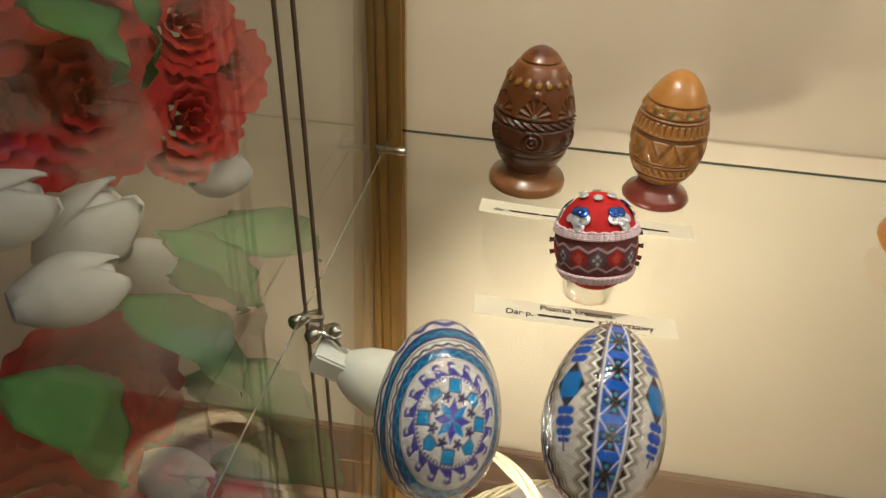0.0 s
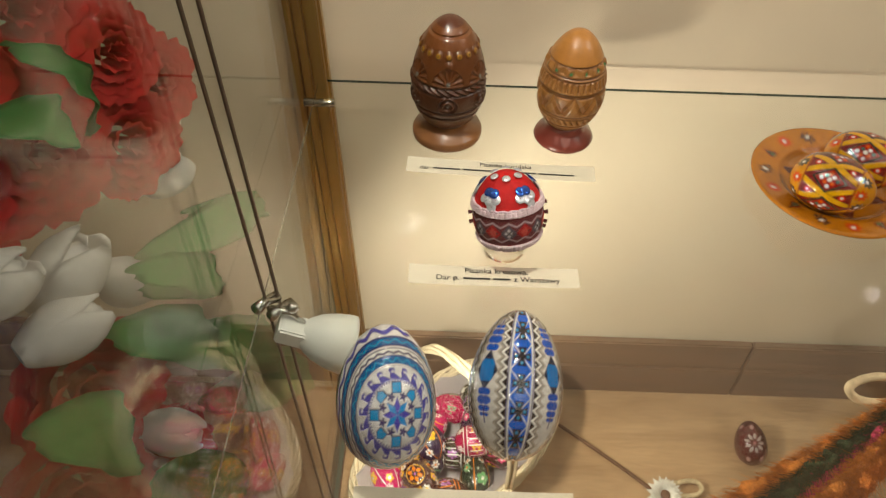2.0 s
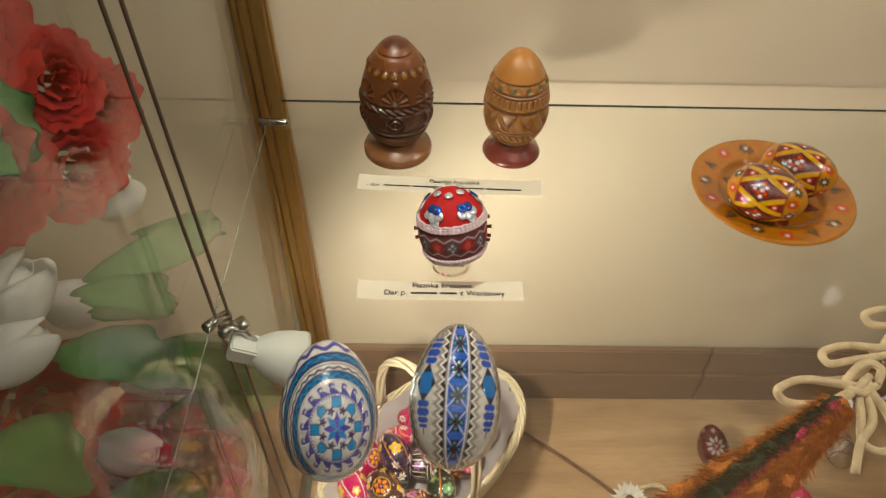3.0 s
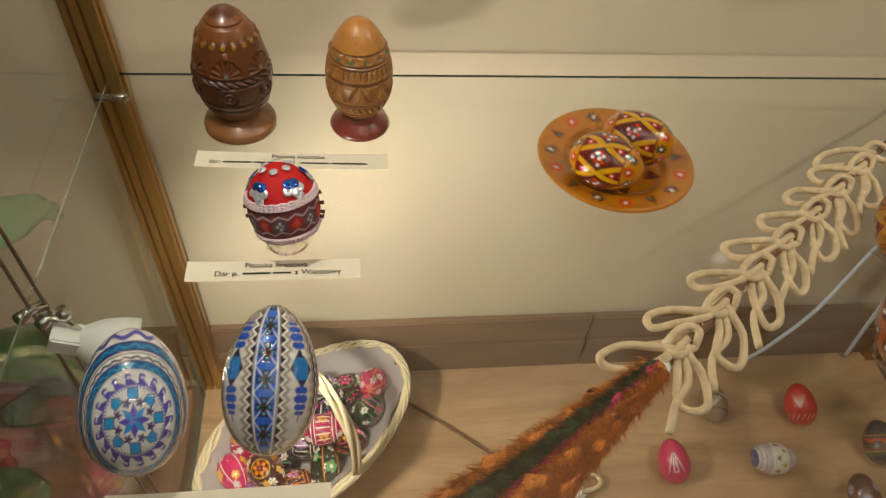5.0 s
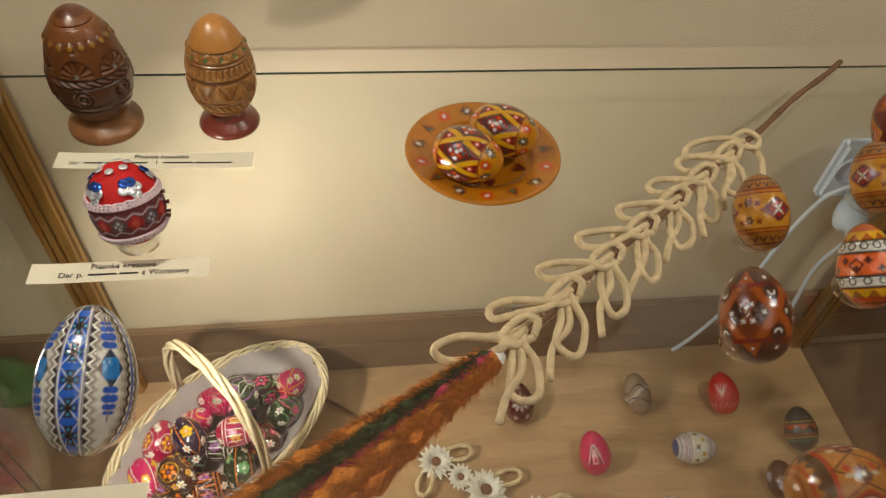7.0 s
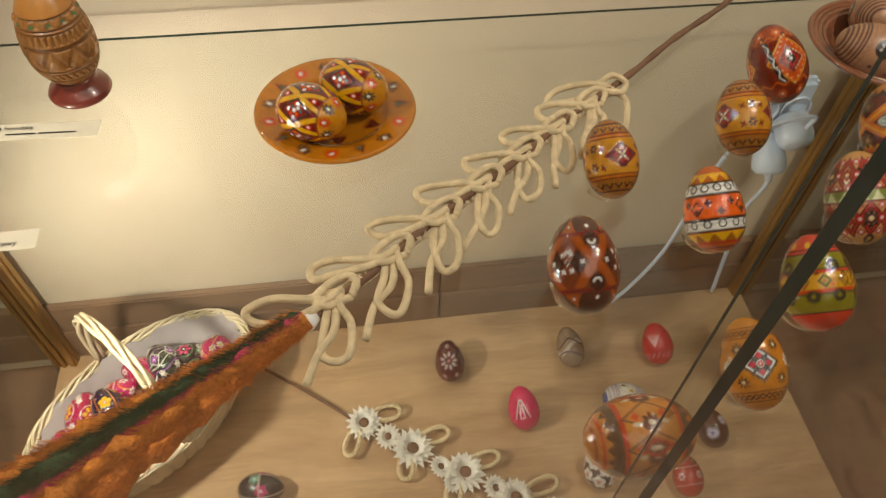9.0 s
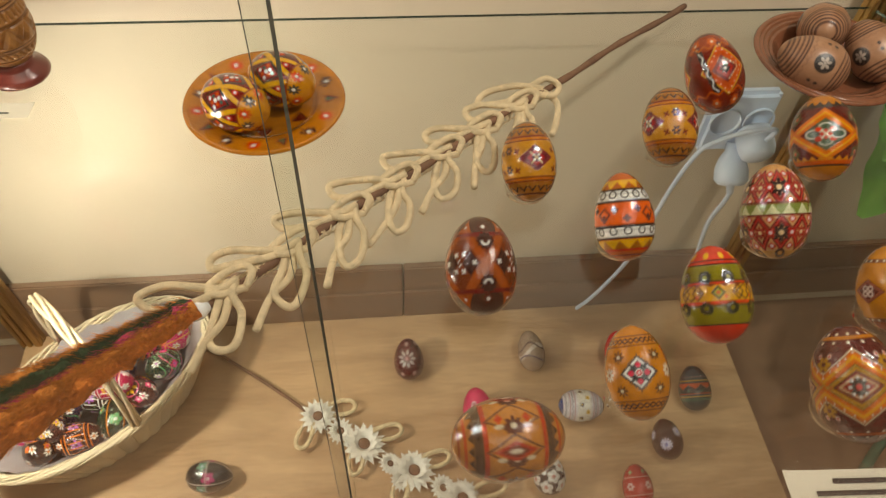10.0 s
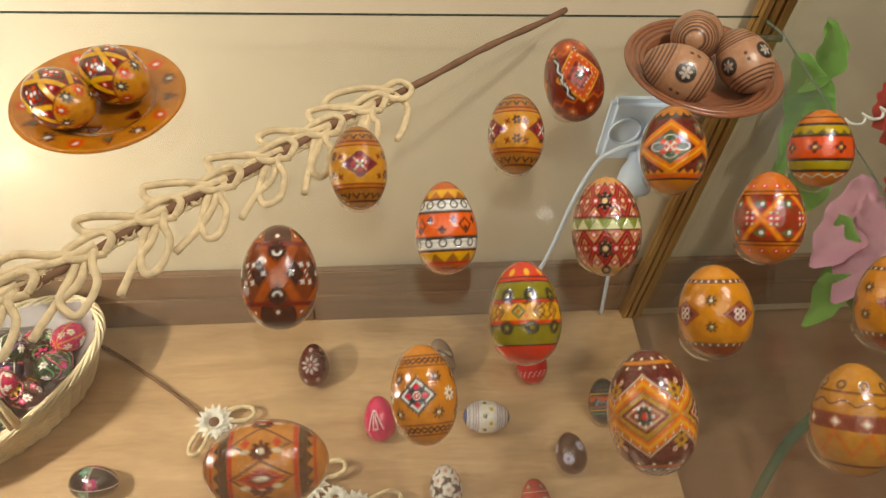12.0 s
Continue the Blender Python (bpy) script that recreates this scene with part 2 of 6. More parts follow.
def glass_shelf():
    s = thing("glass_shelf", None, "long clear glass shelf with a thin green edge", "shelf")
    bm = bmesh.new()
    c = 0.028
    ring = [(0.0, 0.09), (1.046, 0.09), (1.046, 0.605 - c), (1.046 - c * 0.4, 0.605), (0.0, 0.605)]
    lo = [bm.verts.new((x, y, SHELF - 0.0025)) for x, y in ring]
    hi = [bm.verts.new((x, y, SHELF)) for x, y in ring]
    bm.faces.new(hi)
    bm.faces.new(lo[::-1])
    for k in range(5):
        f = bm.faces.new((lo[k], lo[(k + 1) % 5], hi[(k + 1) % 5], hi[k]))
        f.material_index = 1 if k in (0, 3) else 2
    me = bpy.data.meshes.new("shelf_pane")
    bm.to_mesh(me)
    bm.free()
    link_mesh("shelf_pane", me, [M_GLASS, M_EDGE, M_EDGE_PALE], s, False)


glass_shelf()


def brass_profile(x, lean):
    """A ribbed brass corner strip: a flat back with three raised ribs and a dark groove."""
    p = thing("brass_profile", pose(x, 0.603, 0, 0, lean, 0), "narrow ribbed brass strip in the showcase corner", "corner strip", "corner strips")
    part("back_plate", box(-0.016, 0.004, 0, 0.016, 0.014, 1.5, 0.001), M_BRASS, p, smooth=False)
    for dx, w in ((-0.012, 0.003), (-0.003, 0.0035), (0.009, 0.005)):
        part("rib", box(dx - w, -0.004, 0, dx + w, 0.005, 1.5, 0.0012), M_BRASS, p, smooth=False)


brass_profile(0.005, -1.2)
brass_profile(1.047, 0)


def shelf_peg(x, y, d):
    p = thing("shelf_peg", pose(x, y, SHELF - 0.012, 0, 90, 0), "small metal peg that holds up the glass shelf", "shelf peg", "shelf pegs")
    part("pin", lathe([(0, -0.012 * d), (0.004, -0.012 * d), (0.004, 0.014 * d), (0.0032, 0.016 * d), (0, 0.016 * d)], 16), M_STEEL, p)
    part("pad", lathe([(0, 0.014 * d), (0.0055, 0.014 * d), (0.0055, 0.018 * d), (0, 0.018 * d)], 16), M_CLEAR, p)


for y in (0.585, 0.13):
    shelf_peg(0.0, y, 1)
    shelf_peg(1.04, y, -1)

# ---- painted eggs ----


class Paint:
    """Colours on an egg's surface. phi: angle round the egg from its front; v: 0 at the blunt end, 1 at the tip; lengths in half widths."""

    def __init__(self, phi, v, rad, aspect):
        self.phi, self.v, self.rad, self.aspect = phi, v, rad, aspect
        self.col = np.zeros((len(phi), 3))

    def put(self, d, colour, soft=0.03):
        a = np.clip(0.5 - d / soft, 0, 1)[:, None]
        self.col = self.col * (1 - a) + np.array(colour) * a

    def fill(self, colour):
        self.col[:] = colour

    def band(self, v0, v1, colour):
        self.put(np.maximum(v0 - self.v, self.v - v1) * 2 * self.aspect, colour)

    def line(self, v, colour, w=0.03):
        self.put(np.abs(self.v - v) * 2 * self.aspect - w, colour)

    def local(self, n, v, phase=0.0):
        """Distances (across, up) from the nearest of n places round the egg at height v."""
        step = 2 * math.pi / n
        a = (self.phi - phase * step + step / 2) % step - step / 2
        return a * np.maximum(self.rad, 0.15), (self.v - v) * 2 * self.aspect

    def dots(self, n, v, r, colour, phase=0.0):
        x, y = self.local(n, v, phase)
        self.put(np.hypot(x, y) - r, colour)

    def ovals(self, n, v, rx, ry, colour, phase=0.0):
        x, y = self.local(n, v, phase)
        self.put((np.hypot(x / rx, y / ry) - 1) * min(rx, ry), colour)

    def rings(self, n, v, r, w, colour, phase=0.0):
        x, y = self.local(n, v, phase)
        self.put(np.abs(np.hypot(x, y) - r) - w, colour)

    def diamonds(self, n, v, rx, ry, colour, phase=0.0, w=None):
        x, y = self.local(n, v, phase)
        d = (np.abs(x) / rx + np.abs(y) / ry - 1) * rx * ry / math.hypot(rx, ry)
        self.put(d if w is None else np.abs(d) - w, colour)

    def crosses(self, n, v, r, w, colour, phase=0.0, turn=0.0):
        x, y = self.local(n, v, phase)
        c, s = math.cos(turn), math.sin(turn)
        x, y = c * x - s * y, s * x + c * y
        ax, ay = np.abs(x), np.abs(y)
        self.put(np.minimum(np.maximum(ax - r, ay - w), np.maximum(ay - r, ax - w)), colour)

    def flowers(self, n, v, r, petals, colour, heart=None, phase=0.0, deep=0.45, turn=0.0):
        x, y = self.local(n, v, phase)
        a = np.arctan2(y, x) + turn
        d = np.hypot(x, y)
        self.put(d - r * (1 - deep + deep * np.abs(np.cos(a * petals / 2))), colour)
        if heart:
            self.put(d - r * 0.28, heart)

    def zigzag(self, v, n, height, w, colour, phase=0.0):
        step = 2 * math.pi / n
        a = np.abs(((self.phi / step - phase) % 1.0) - 0.5) * 2
        self.put((np.abs(self.v - v - (a - 0.5) * height) * 2 * self.aspect - w) * 0.75, colour)

    def teeth(self, v0, v1, n, colour, phase=0.0):
        """Triangles that stand on v0 and point to v1."""
        step = 2 * math.pi / n
        a = np.abs(((self.phi / step - phase) % 1.0) - 0.5) * 2
        lo, hi = min(v0, v1), max(v0, v1)
        tip = v0 + (v1 - v0) * (1 - a)
        d = np.maximum((self.v - tip) if v1 > v0 else (tip - self.v), np.maximum(lo - self.v, self.v - hi))
        self.put(d * 2 * self.aspect, colour)

    def meridians(self, n, w, colour, phase=0.0, v0=0.0, v1=1.0):
        x, y = self.local(n, 0.5, phase)
        self.put(np.maximum(np.abs(x) - w, np.maximum(v0 - self.v, self.v - v1) * 2 * self.aspect), colour)

    def waves(self, v, n, height, w, colour, phase=0.0):
        self.put(np.abs((self.v - v) * 2 * self.aspect - height * np.sin(n * self.phi + phase)) - w, colour)


def egg_mesh(name, width, height, painter, taper=0.13, nu=160, nv=110, relief=None):
    """An egg as a grid of rings with its paint layer; the tip points to +z and the front to -y."""
    u = np.arange(nu) / nu * 2 * math.pi
    th = (np.arange(nv) + 0.5) / nv * math.pi
    c = -np.cos(th)
    rad = np.sqrt(1 - c * c) * (1 - taper * c) / (1 + 0.5 * taper * taper)
    U, C = np.meshgrid(u, c)
    Rn = np.repeat(rad[:, None], nu, 1)
    phi, v, rn = U.ravel(), (C.ravel() + 1) / 2, Rn.ravel()
    phi = (phi + math.pi) % (2 * math.pi) - math.pi
    r = rn * width / 2
    if relief is not None:
        r = r + relief(phi, v) * np.minimum(1, rn * 2)
    co = np.stack([r * np.sin(phi), -r * np.cos(phi), C.ravel() * height / 2], 1)
    co = np.vstack([co, [[0, 0, -height / 2], [0, 0, height / 2]]])
    p = Paint(np.append(phi, [0, 0]), np.append(v, [0, 1]), np.append(rn, [0, 0]), height / width)
    painter(p)
    i, j = np.meshgrid(np.arange(nv - 1), np.arange(nu), indexing="ij")
    i, j = i.ravel(), j.ravel()
    k = (j + 1) % nu
    quads = np.stack([i * nu + j, i * nu + k, (i + 1) * nu + k, (i + 1) * nu + j], 1)
    j = np.arange(nu)
    k = (j + 1) % nu
    lo, hi = nu * nv, nu * nv + 1
    tris = np.vstack([np.stack([np.full(nu, lo), k, j], 1), np.stack([np.full(nu, hi), (nv - 1) * nu + j, (nv - 1) * nu + k], 1)])
    me = bpy.data.meshes.new(name)
    me.vertices.add(len(co))
    me.vertices.foreach_set("co", co.astype(np.float32).ravel())
    loops = np.concatenate([quads.ravel(), tris.ravel()])
    me.loops.add(len(loops))
    me.loops.foreach_set("vertex_index", loops.astype(np.int32))
    starts = np.concatenate([np.arange(len(quads)) * 4, len(quads) * 4 + np.arange(len(tris)) * 3])
    me.polygons.add(len(starts))
    me.polygons.foreach_set("loop_start", starts.astype(np.int32))
    me.update(calc_edges=True)
    layer = me.color_attributes.new("paint", "FLOAT_COLOR", "POINT")
    rgba = np.ones((len(co), 4), np.float32)
    rgba[:, :3] = np.clip(p.col, 0, 1)
    layer.data.foreach_set("color", rgba.ravel())
    return me


# paint colours
BLACK, WHITE, NAVY = (0.02, 0.014, 0.012), (0.80, 0.78, 0.72), (0.03, 0.03, 0.17)
RED, YELLOW = (0.55, 0.03, 0.02), (0.72, 0.38, 0.02)
MAROON, BROWN = (0.16, 0.014, 0.012), (0.09, 0.022, 0.010)


def paint_brown_cross(p):
    p.fill((0.060, 0.014, 0.007))
    p.band(0.24, 0.80, (0.17, 0.034, 0.009))
    for h in (0.74, -0.74):
        p.zigzag(0.52, 2, h, 0.20, (0.34, 0.072, 0.009), 0.25)
    p.dots(4, 0.52, 0.10, (0.34, 0.072, 0.009))
    for ph in (-0.30, 0.30):
        p.diamonds(4, 0.52, 0.24, 0.34, (0.045, 0.010, 0.006), ph)
    p.band(0.775, 0.815, MAROON)
    p.band(0.225, 0.265, MAROON)
    for v in (0.725, 0.315):
        p.flowers(4, v, 0.25, 12, (0.045, 0.010, 0.006), None, 0, 0.3)
        x, y = p.local(4, v)
        p.put(np.maximum(np.abs(np.hypot(x, y) - 0.10) - 0.026, -y if v < 0.5 else y), WHITE)
    for ph, v in ((0.22, 0.52), (0.42, 0.60), (0.42, 0.44), (0.58, 0.60), (0.58, 0.44), (0.78, 0.52)):
        p.crosses(4, v, 0.075, 0.020, WHITE, ph, 0.6)
    for ph, v in ((0.47, 0.53), (0.53, 0.51), (0.50, 0.55), (0.50, 0.49)):
        p.dots(4, v, 0.024, WHITE, ph)
    for v in (0.87, 0.17):
        p.flowers(4, v, 0.15, 9, (0.10, 0.02, 0.008), None, 0, 0.3)
        p.dots(4, v, 0.05, WHITE)
        p.dots(4, v, 0.035, WHITE, 0.5)


def paint_ochre_diamond(p):
    p.fill((0.34, 0.13, 0.025))
    p.band(0.24, 0.76, (0.58, 0.27, 0.045))
    for v in (0.78, 0.24, 0.73, 0.28):
        p.line(v, MAROON, 0.025)
    for v in (0.755, 0.26):
        p.line(v, (0.6, 0.16, 0.02), 0.02)
    for v in (0.85, 0.16):
        p.zigzag(v, 15, 0.07, 0.045, (0.05, 0.02, 0.01))
        p.dots(15, v + 0.03, 0.03, (0.6, 0.3, 0.05))
    p.line(0.91, BROWN, 0.03)
    p.line(0.09, BROWN, 0.03)
    p.diamonds(3, 0.51, 0.66, 0.46, (0.20, 0.03, 0.03))
    p.crosses(3, 0.51, 0.42, 0.13, (0.13, 0.02, 0.025))
    p.diamonds(3, 0.51, 0.34, 0.30, (0.40, 0.03, 0.03))
    p.diamonds(3, 0.51, 0.20, 0.18, (0.10, 0.03, 0.05))
    p.crosses(3, 0.51, 0.30, 0.03, (0.70, 0.5, 0.3), 0, 0.78)
    for dx, dv in ((-0.04, 0.03), (0.04, 0.03), (-0.04, -0.03), (0.04, -0.03)):
        p.dots(3, 0.51 + dv, 0.045, WHITE, dx)
    for v in (0.39, 0.62):
        p.flowers(3, v, 0.17, 6, (0.05, 0.02, 0.02), (0.6, 0.25, 0.05), 0.5, 0.55)
        p.crosses(3, v - 0.02, 0.12, 0.03, MAROON, 0.34, 0.5)
        p.crosses(3, v - 0.02, 0.12, 0.03, MAROON, 0.66, -0.5)


def paint_orange_bands(p):
    p.fill((0.50, 0.10, 0.012))
    p.band(0.80, 0.90, YELLOW)
    p.teeth(0.80, 0.88, 10, (0.4, 0.1, 0.01))
    p.band(0.66, 0.79, WHITE)
    p.rings(13, 0.735, 0.115, 0.024, BLACK)
    p.line(0.745, BLACK, 0.012)
    p.line(0.66, BLACK, 0.045)
    p.line(0.79, BLACK, 0.035)
    p.band(0.40, 0.645, (0.78, 0.12, 0.008))
    for k in range(3):
        p.flowers(8, 0.47 + 0.10 * (k % 2), 0.13, 4, (0.10, 0.02, 0.01), None, 0.5 * k)
    p.diamonds(4, 0.52, 0.22, 0.20, (0.12, 0.02, 0.01), 0.5, 0.03)
    p.band(0.26, 0.385, WHITE)
    p.rings(13, 0.335, 0.115, 0.024, BLACK)
    p.line(0.345, BLACK, 0.012)
    p.line(0.39, BLACK, 0.05)
    p.line(0.26, BLACK, 0.035)
    p.band(0.13, 0.24, YELLOW)
    p.teeth(0.13, 0.23, 10, (0.35, 0.12, 0.01))
    p.line(0.13, RED, 0.03)
    p.line(0.07, MAROON, 0.02)


def paint_red_lattice(p):
    p.fill((0.17, 0.018, 0.010))
    p.band(0.76, 0.95, (0.30, 0.05, 0.015))
    p.diamonds(3, 0.5, 0.80, 0.86, (0.60, 0.085, 0.012), 0.06)
    p.diamonds(3, 0.5, 0.80, 0.86, (0.70, 0.40, 0.06), 0.06, 0.02)
    p.diamonds(3, 0.5, 0.56, 0.62, (0.15, 0.015, 0.010), 0.06)
    p.diamonds(3, 0.5, 0.50, 0.55, (0.58, 0.09, 0.015), 0.06, 0.035)
    p.diamonds(3, 0.5, 0.30, 0.34, (0.42, 0.03, 0.02), 0.06)
    p.flowers(3, 0.5, 0.20, 8, BLACK, WHITE, 0.06, 0.5)
    for k in range(10):
        p.dots(3, 0.5 + 0.028 * (k - 4.5), 0.028, (0.72, 0.55, 0.3), 0.06 + 0.245 - 0.046 * abs(k - 4.5))
    x, y = p.local(3, 0.5, -0.22)
    x = x + 0.22 * y
    p.put(np.maximum(np.abs(x) - 0.10, np.abs(y) - 0.78), BLACK)
    p.put(np.maximum(np.abs(x - 0.045 * np.sin(y * 15)) - 0.022, np.abs(y) - 0.72), WHITE)
    p.flowers(7, 0.86, 0.17, 6, (0.62, 0.12, 0.02), (0.7, 0.5, 0.3))
    p.flowers(7, 0.12, 0.17, 6, (0.55, 0.10, 0.02), (0.7, 0.5, 0.3), 0.5)
    p.zigzag(0.24, 12, 0.06, 0.03, (0.6, 0.12, 0.02))
    for k in range(11):
        a = abs(k - 5) / 5
        for g in (-1, 1):
            p.dots(3, 0.5 + g * 0.285 * (1 - a), 0.026, (0.80, 0.62, 0.36), 0.06 + (k - 5) / 5 * 0.30)
    p.flowers(6, 0.80, 0.13, 8, (0.10, 0.012, 0.010), (0.75, 0.45, 0.2), 0.25)
    p.zigzag(0.80, 14, 0.05, 0.018, (0.66, 0.18, 0.03))


def paint_zigzag_flower(p):
    p.fill((0.50, 0.18, 0.025))
    p.band(0.18, 0.84, (0.12, 0.016, 0.012))
    p.flowers(3, 0.51, 0.62, 4, (0.09, 0.11, 0.06), None, 0, 0.4)
    for k in (-1, 1):
        p.ovals(3, 0.51, 0.25, 0.15, (0.62, 0.58, 0.46), 0.17 * k)
        p.ovals(3, 0.51, 0.20, 0.11, (0.05, 0.09, 0.05), 0.17 * k)
        p.ovals(3, 0.51 + 0.085 * k, 0.20, 0.13, (0.62, 0.58, 0.46))
        p.ovals(3, 0.51 + 0.085 * k, 0.16, 0.095, (0.06, 0.10, 0.05))
        for g in (-0.10, 0.10):
            p.ovals(3, 0.51 + 0.055 * k, 0.10, 0.08, (0.58, 0.06, 0.03), g)
    p.diamonds(3, 0.51, 0.20, 0.17, (0.55, 0.05, 0.03))
    p.crosses(3, 0.51, 0.18, 0.025, (0.75, 0.66, 0.5), 0, 0.78)
    for v, h in ((0.635, 0.25), (0.385, -0.25)):
        p.zigzag(v, 3, h, 0.17, (0.68, 0.16, 0.012))
        p.zigzag(v, 3, h, 0.035, (0.78, 0.42, 0.05))
        p.zigzag(v + 0.07 * (1 if h > 0 else -1), 3, h, 0.025, (0.08, 0.02, 0.01))
    for v in (0.71, 0.31):
        p.flowers(3, v, 0.20, 5, (0.10, 0.11, 0.05), (0.75, 0.7, 0.5), 0.5)
        p.dots(3, v, 0.05, (0.6, 0.08, 0.04), 0.5)
    p.band(0.17, 0.22, (0.55, 0.10, 0.02))
    p.teeth(0.22, 0.27, 22, (0.62, 0.25, 0.04))
    p.line(0.165, BLACK, 0.03)
    p.line(0.84, BLACK, 0.04)
    p.teeth(0.84, 0.90, 16, BLACK)


def paint_maroon_rosettes(p):
    p.fill((0.58, 0.31, 0.14))
    for v in (0.745, 0.285):
        for k in (-1, 1):
            p.zigzag(v, 5, 0.30 * k, 0.15, (0.17, 0.012, 0.014))
            p.zigzag(v, 5, 0.30 * k, 0.04, (0.55, 0.06, 0.05))
        p.flowers(5, v, 0.27, 8, (0.03, 0.012, 0.012), (0.78, 0.55, 0.30), 0.0, 0.55)
        p.flowers(5, v, 0.20, 8, (0.30, 0.02, 0.02), (0.78, 0.55, 0.30), 0.5, 0.55)
        for dv in (0.0, 0.135, -0.135):
            p.diamonds(5, v + dv, 0.13, 0.11, (0.50, 0.04, 0.03), 0.25)
            p.dots(5, v + dv, 0.05, (0.82, 0.62, 0.6), 0.25)
            p.diamonds(5, v + dv, 0.13, 0.11, (0.50, 0.04, 0.03), 0.75)
            p.dots(5, v + dv, 0.05, (0.82, 0.62, 0.6), 0.75)
    p.band(0.46, 0.585, (0.20, 0.24, 0.05))
    p.teeth(0.46, 0.575, 14, (0.62, 0.62, 0.36))
    p.line(0.46, MAROON, 0.03)
    p.line(0.587, MAROON, 0.03)
    p.band(0.0, 0.10, (0.5, 0.26, 0.08))
    p.rings(6, 0.075, 0.10, 0.035, (0.04, 0.012, 0.012))
    p.band(0.93, 1.0, (0.6, 0.30, 0.10))


def paint_red_olive(p):
    p.fill((0.62, 0.035, 0.012))
    p.band(0.62, 0.79, (0.22, 0.19, 0.012))
    p.band(0.42, 0.60, (0.64, 0.32, 0.015))
    p.band(0.20, 0.40, (0.22, 0.19, 0.012))
    for v in (0.60, 0.41):
        p.line(v, (0.65, 0.05, 0.012), 0.045)
    for v in (0.625, 0.79, 0.385, 0.20, 0.83):
        p.line(v, BLACK, 0.02)
    p.ovals(9, 0.88, 0.075, 0.10, (0.80, 0.42, 0.02), 0.5)
    for v in (0.66, 0.36):
        p.flowers(9, v, 0.21, 12, (0.035, 0.035, 0.01), (0.20, 0.17, 0.012), 0.5, 0.3)
    p.diamonds(4, 0.51, 0.20, 0.20, (0.04, 0.05, 0.01))
    p.diamonds(4, 0.51, 0.13, 0.13, (0.35, 0.32, 0.02))
    p.dots(4, 0.51, 0.05, (0.6, 0.1, 0.02))
    for k in (-0.14, 0.0, 0.14):
        p.diamonds(4, 0.51, 0.30 - abs(k), 0.20, (0.12, 0.06, 0.01), 0.5 + k, 0.022)
    p.diamonds(8, 0.47, 0.07, 0.07, (0.65, 0.12, 0.01), 0.25)
    p.teeth(0.60, 0.565, 16, (0.2, 0.05, 0.01))


def paint_orange_medallion(p):
    p.fill((0.56, 0.21, 0.025))
    dark = (0.020, 0.030, 0.035)
    for v in (0.83, 0.17):
        p.waves(v, 13, 0.065, 0.032, (0.07, 0.02, 0.01))
        p.waves(v, 13, -0.065, 0.032, (0.07, 0.02, 0.01))
        for dv in (0.05, -0.05):
            p.line(v + dv, BROWN, 0.018)
    x, y = p.local(3, 0.5)
    d = np.abs(x) / 0.60 + np.abs(y) / 0.56 - 1
    p.put(d * 0.4 - 0.025 * np.cos(np.arctan2(y, x) * 36), dark)
    p.diamonds(3, 0.5, 0.45, 0.42, WHITE, 0, 0.034)
    p.crosses(3, 0.5, 0.37, 0.040, dark, 0, 0.7854)
    p.crosses(3, 0.5, 0.30, 0.05, WHITE, 0, 0.0)
    p.diamonds(3, 0.5, 0.30, 0.28, dark)
    for dx, dv in ((0.115, 0), (-0.115, 0), (0, 0.085), (0, -0.085)):
        p.dots(3, 0.5 + dv, 0.085, (0.62, 0.04, 0.08), dx)
    p.dots(3, 0.5, 0.12, WHITE)
    p.dots(3, 0.5, 0.09, (0.62, 0.05, 0.08))
    p.dots(3, 0.5, 0.035, WHITE)
    for v in (0.33, 0.67):
        for ph in (0.30, 0.70):
            p.flowers(3, v, 0.20, 8, (0.12, 0.05, 0.015), (0.72, 0.62, 0.4), ph, 0.6)
    p.flowers(3, 0.5, 0.22, 8, (0.75, 0.66, 0.5), (0.3, 0.1, 0.03), 0.5, 0.55)


def paint_barrel(p):
    p.fill((0.42, 0.17, 0.04))
    p.band(0.26, 0.74, (0.48, 0.20, 0.045))
    for v in (0.76, 0.26):
        p.line(v, (0.45, 0.05, 0.02), 0.05)
    p.band(0.78, 0.84, (0.07, 0.035, 0.012))
    p.teeth(0.84, 0.89, 15, (0.07, 0.035, 0.012))
    p.band(0.17, 0.24, (0.07, 0.035, 0.012))
    p.teeth(0.17, 0.12, 15, (0.07, 0.035, 0.012))
    p.line(0.90, (0.45, 0.06, 0.02), 0.03)
    p.line(0.10, (0.45, 0.06, 0.02), 0.03)
    p.line(0.05, (0.3, 0.06, 0.02), 0.02)
    p.zigzag(0.5, 4, 0.46, 0.045, (0.09, 0.03, 0.012))
    p.zigzag(0.5, 4, -0.46, 0.045, (0.09, 0.03, 0.012))
    p.flowers(8, 0.5, 0.25, 8, (0.10, 0.03, 0.015), (0.78, 0.66, 0.46), 0.25, 0.55)
    p.diamonds(4, 0.5, 0.24, 0.52, (0.40, 0.04, 0.02))
    p.diamonds(4, 0.5, 0.15, 0.36, (0.16, 0.03, 0.015))
    p.ovals(4, 0.5, 0.05, 0.16, (0.70, 0.60, 0.44))
    for v in (0.62, 0.38):
        p.ovals(8, v, 0.05, 0.11, (0.62, 0.52, 0.36), 0.25)
        p.diamonds(4, v, 0.13, 0.10, (0.5, 0.06, 0.02), 0.5)


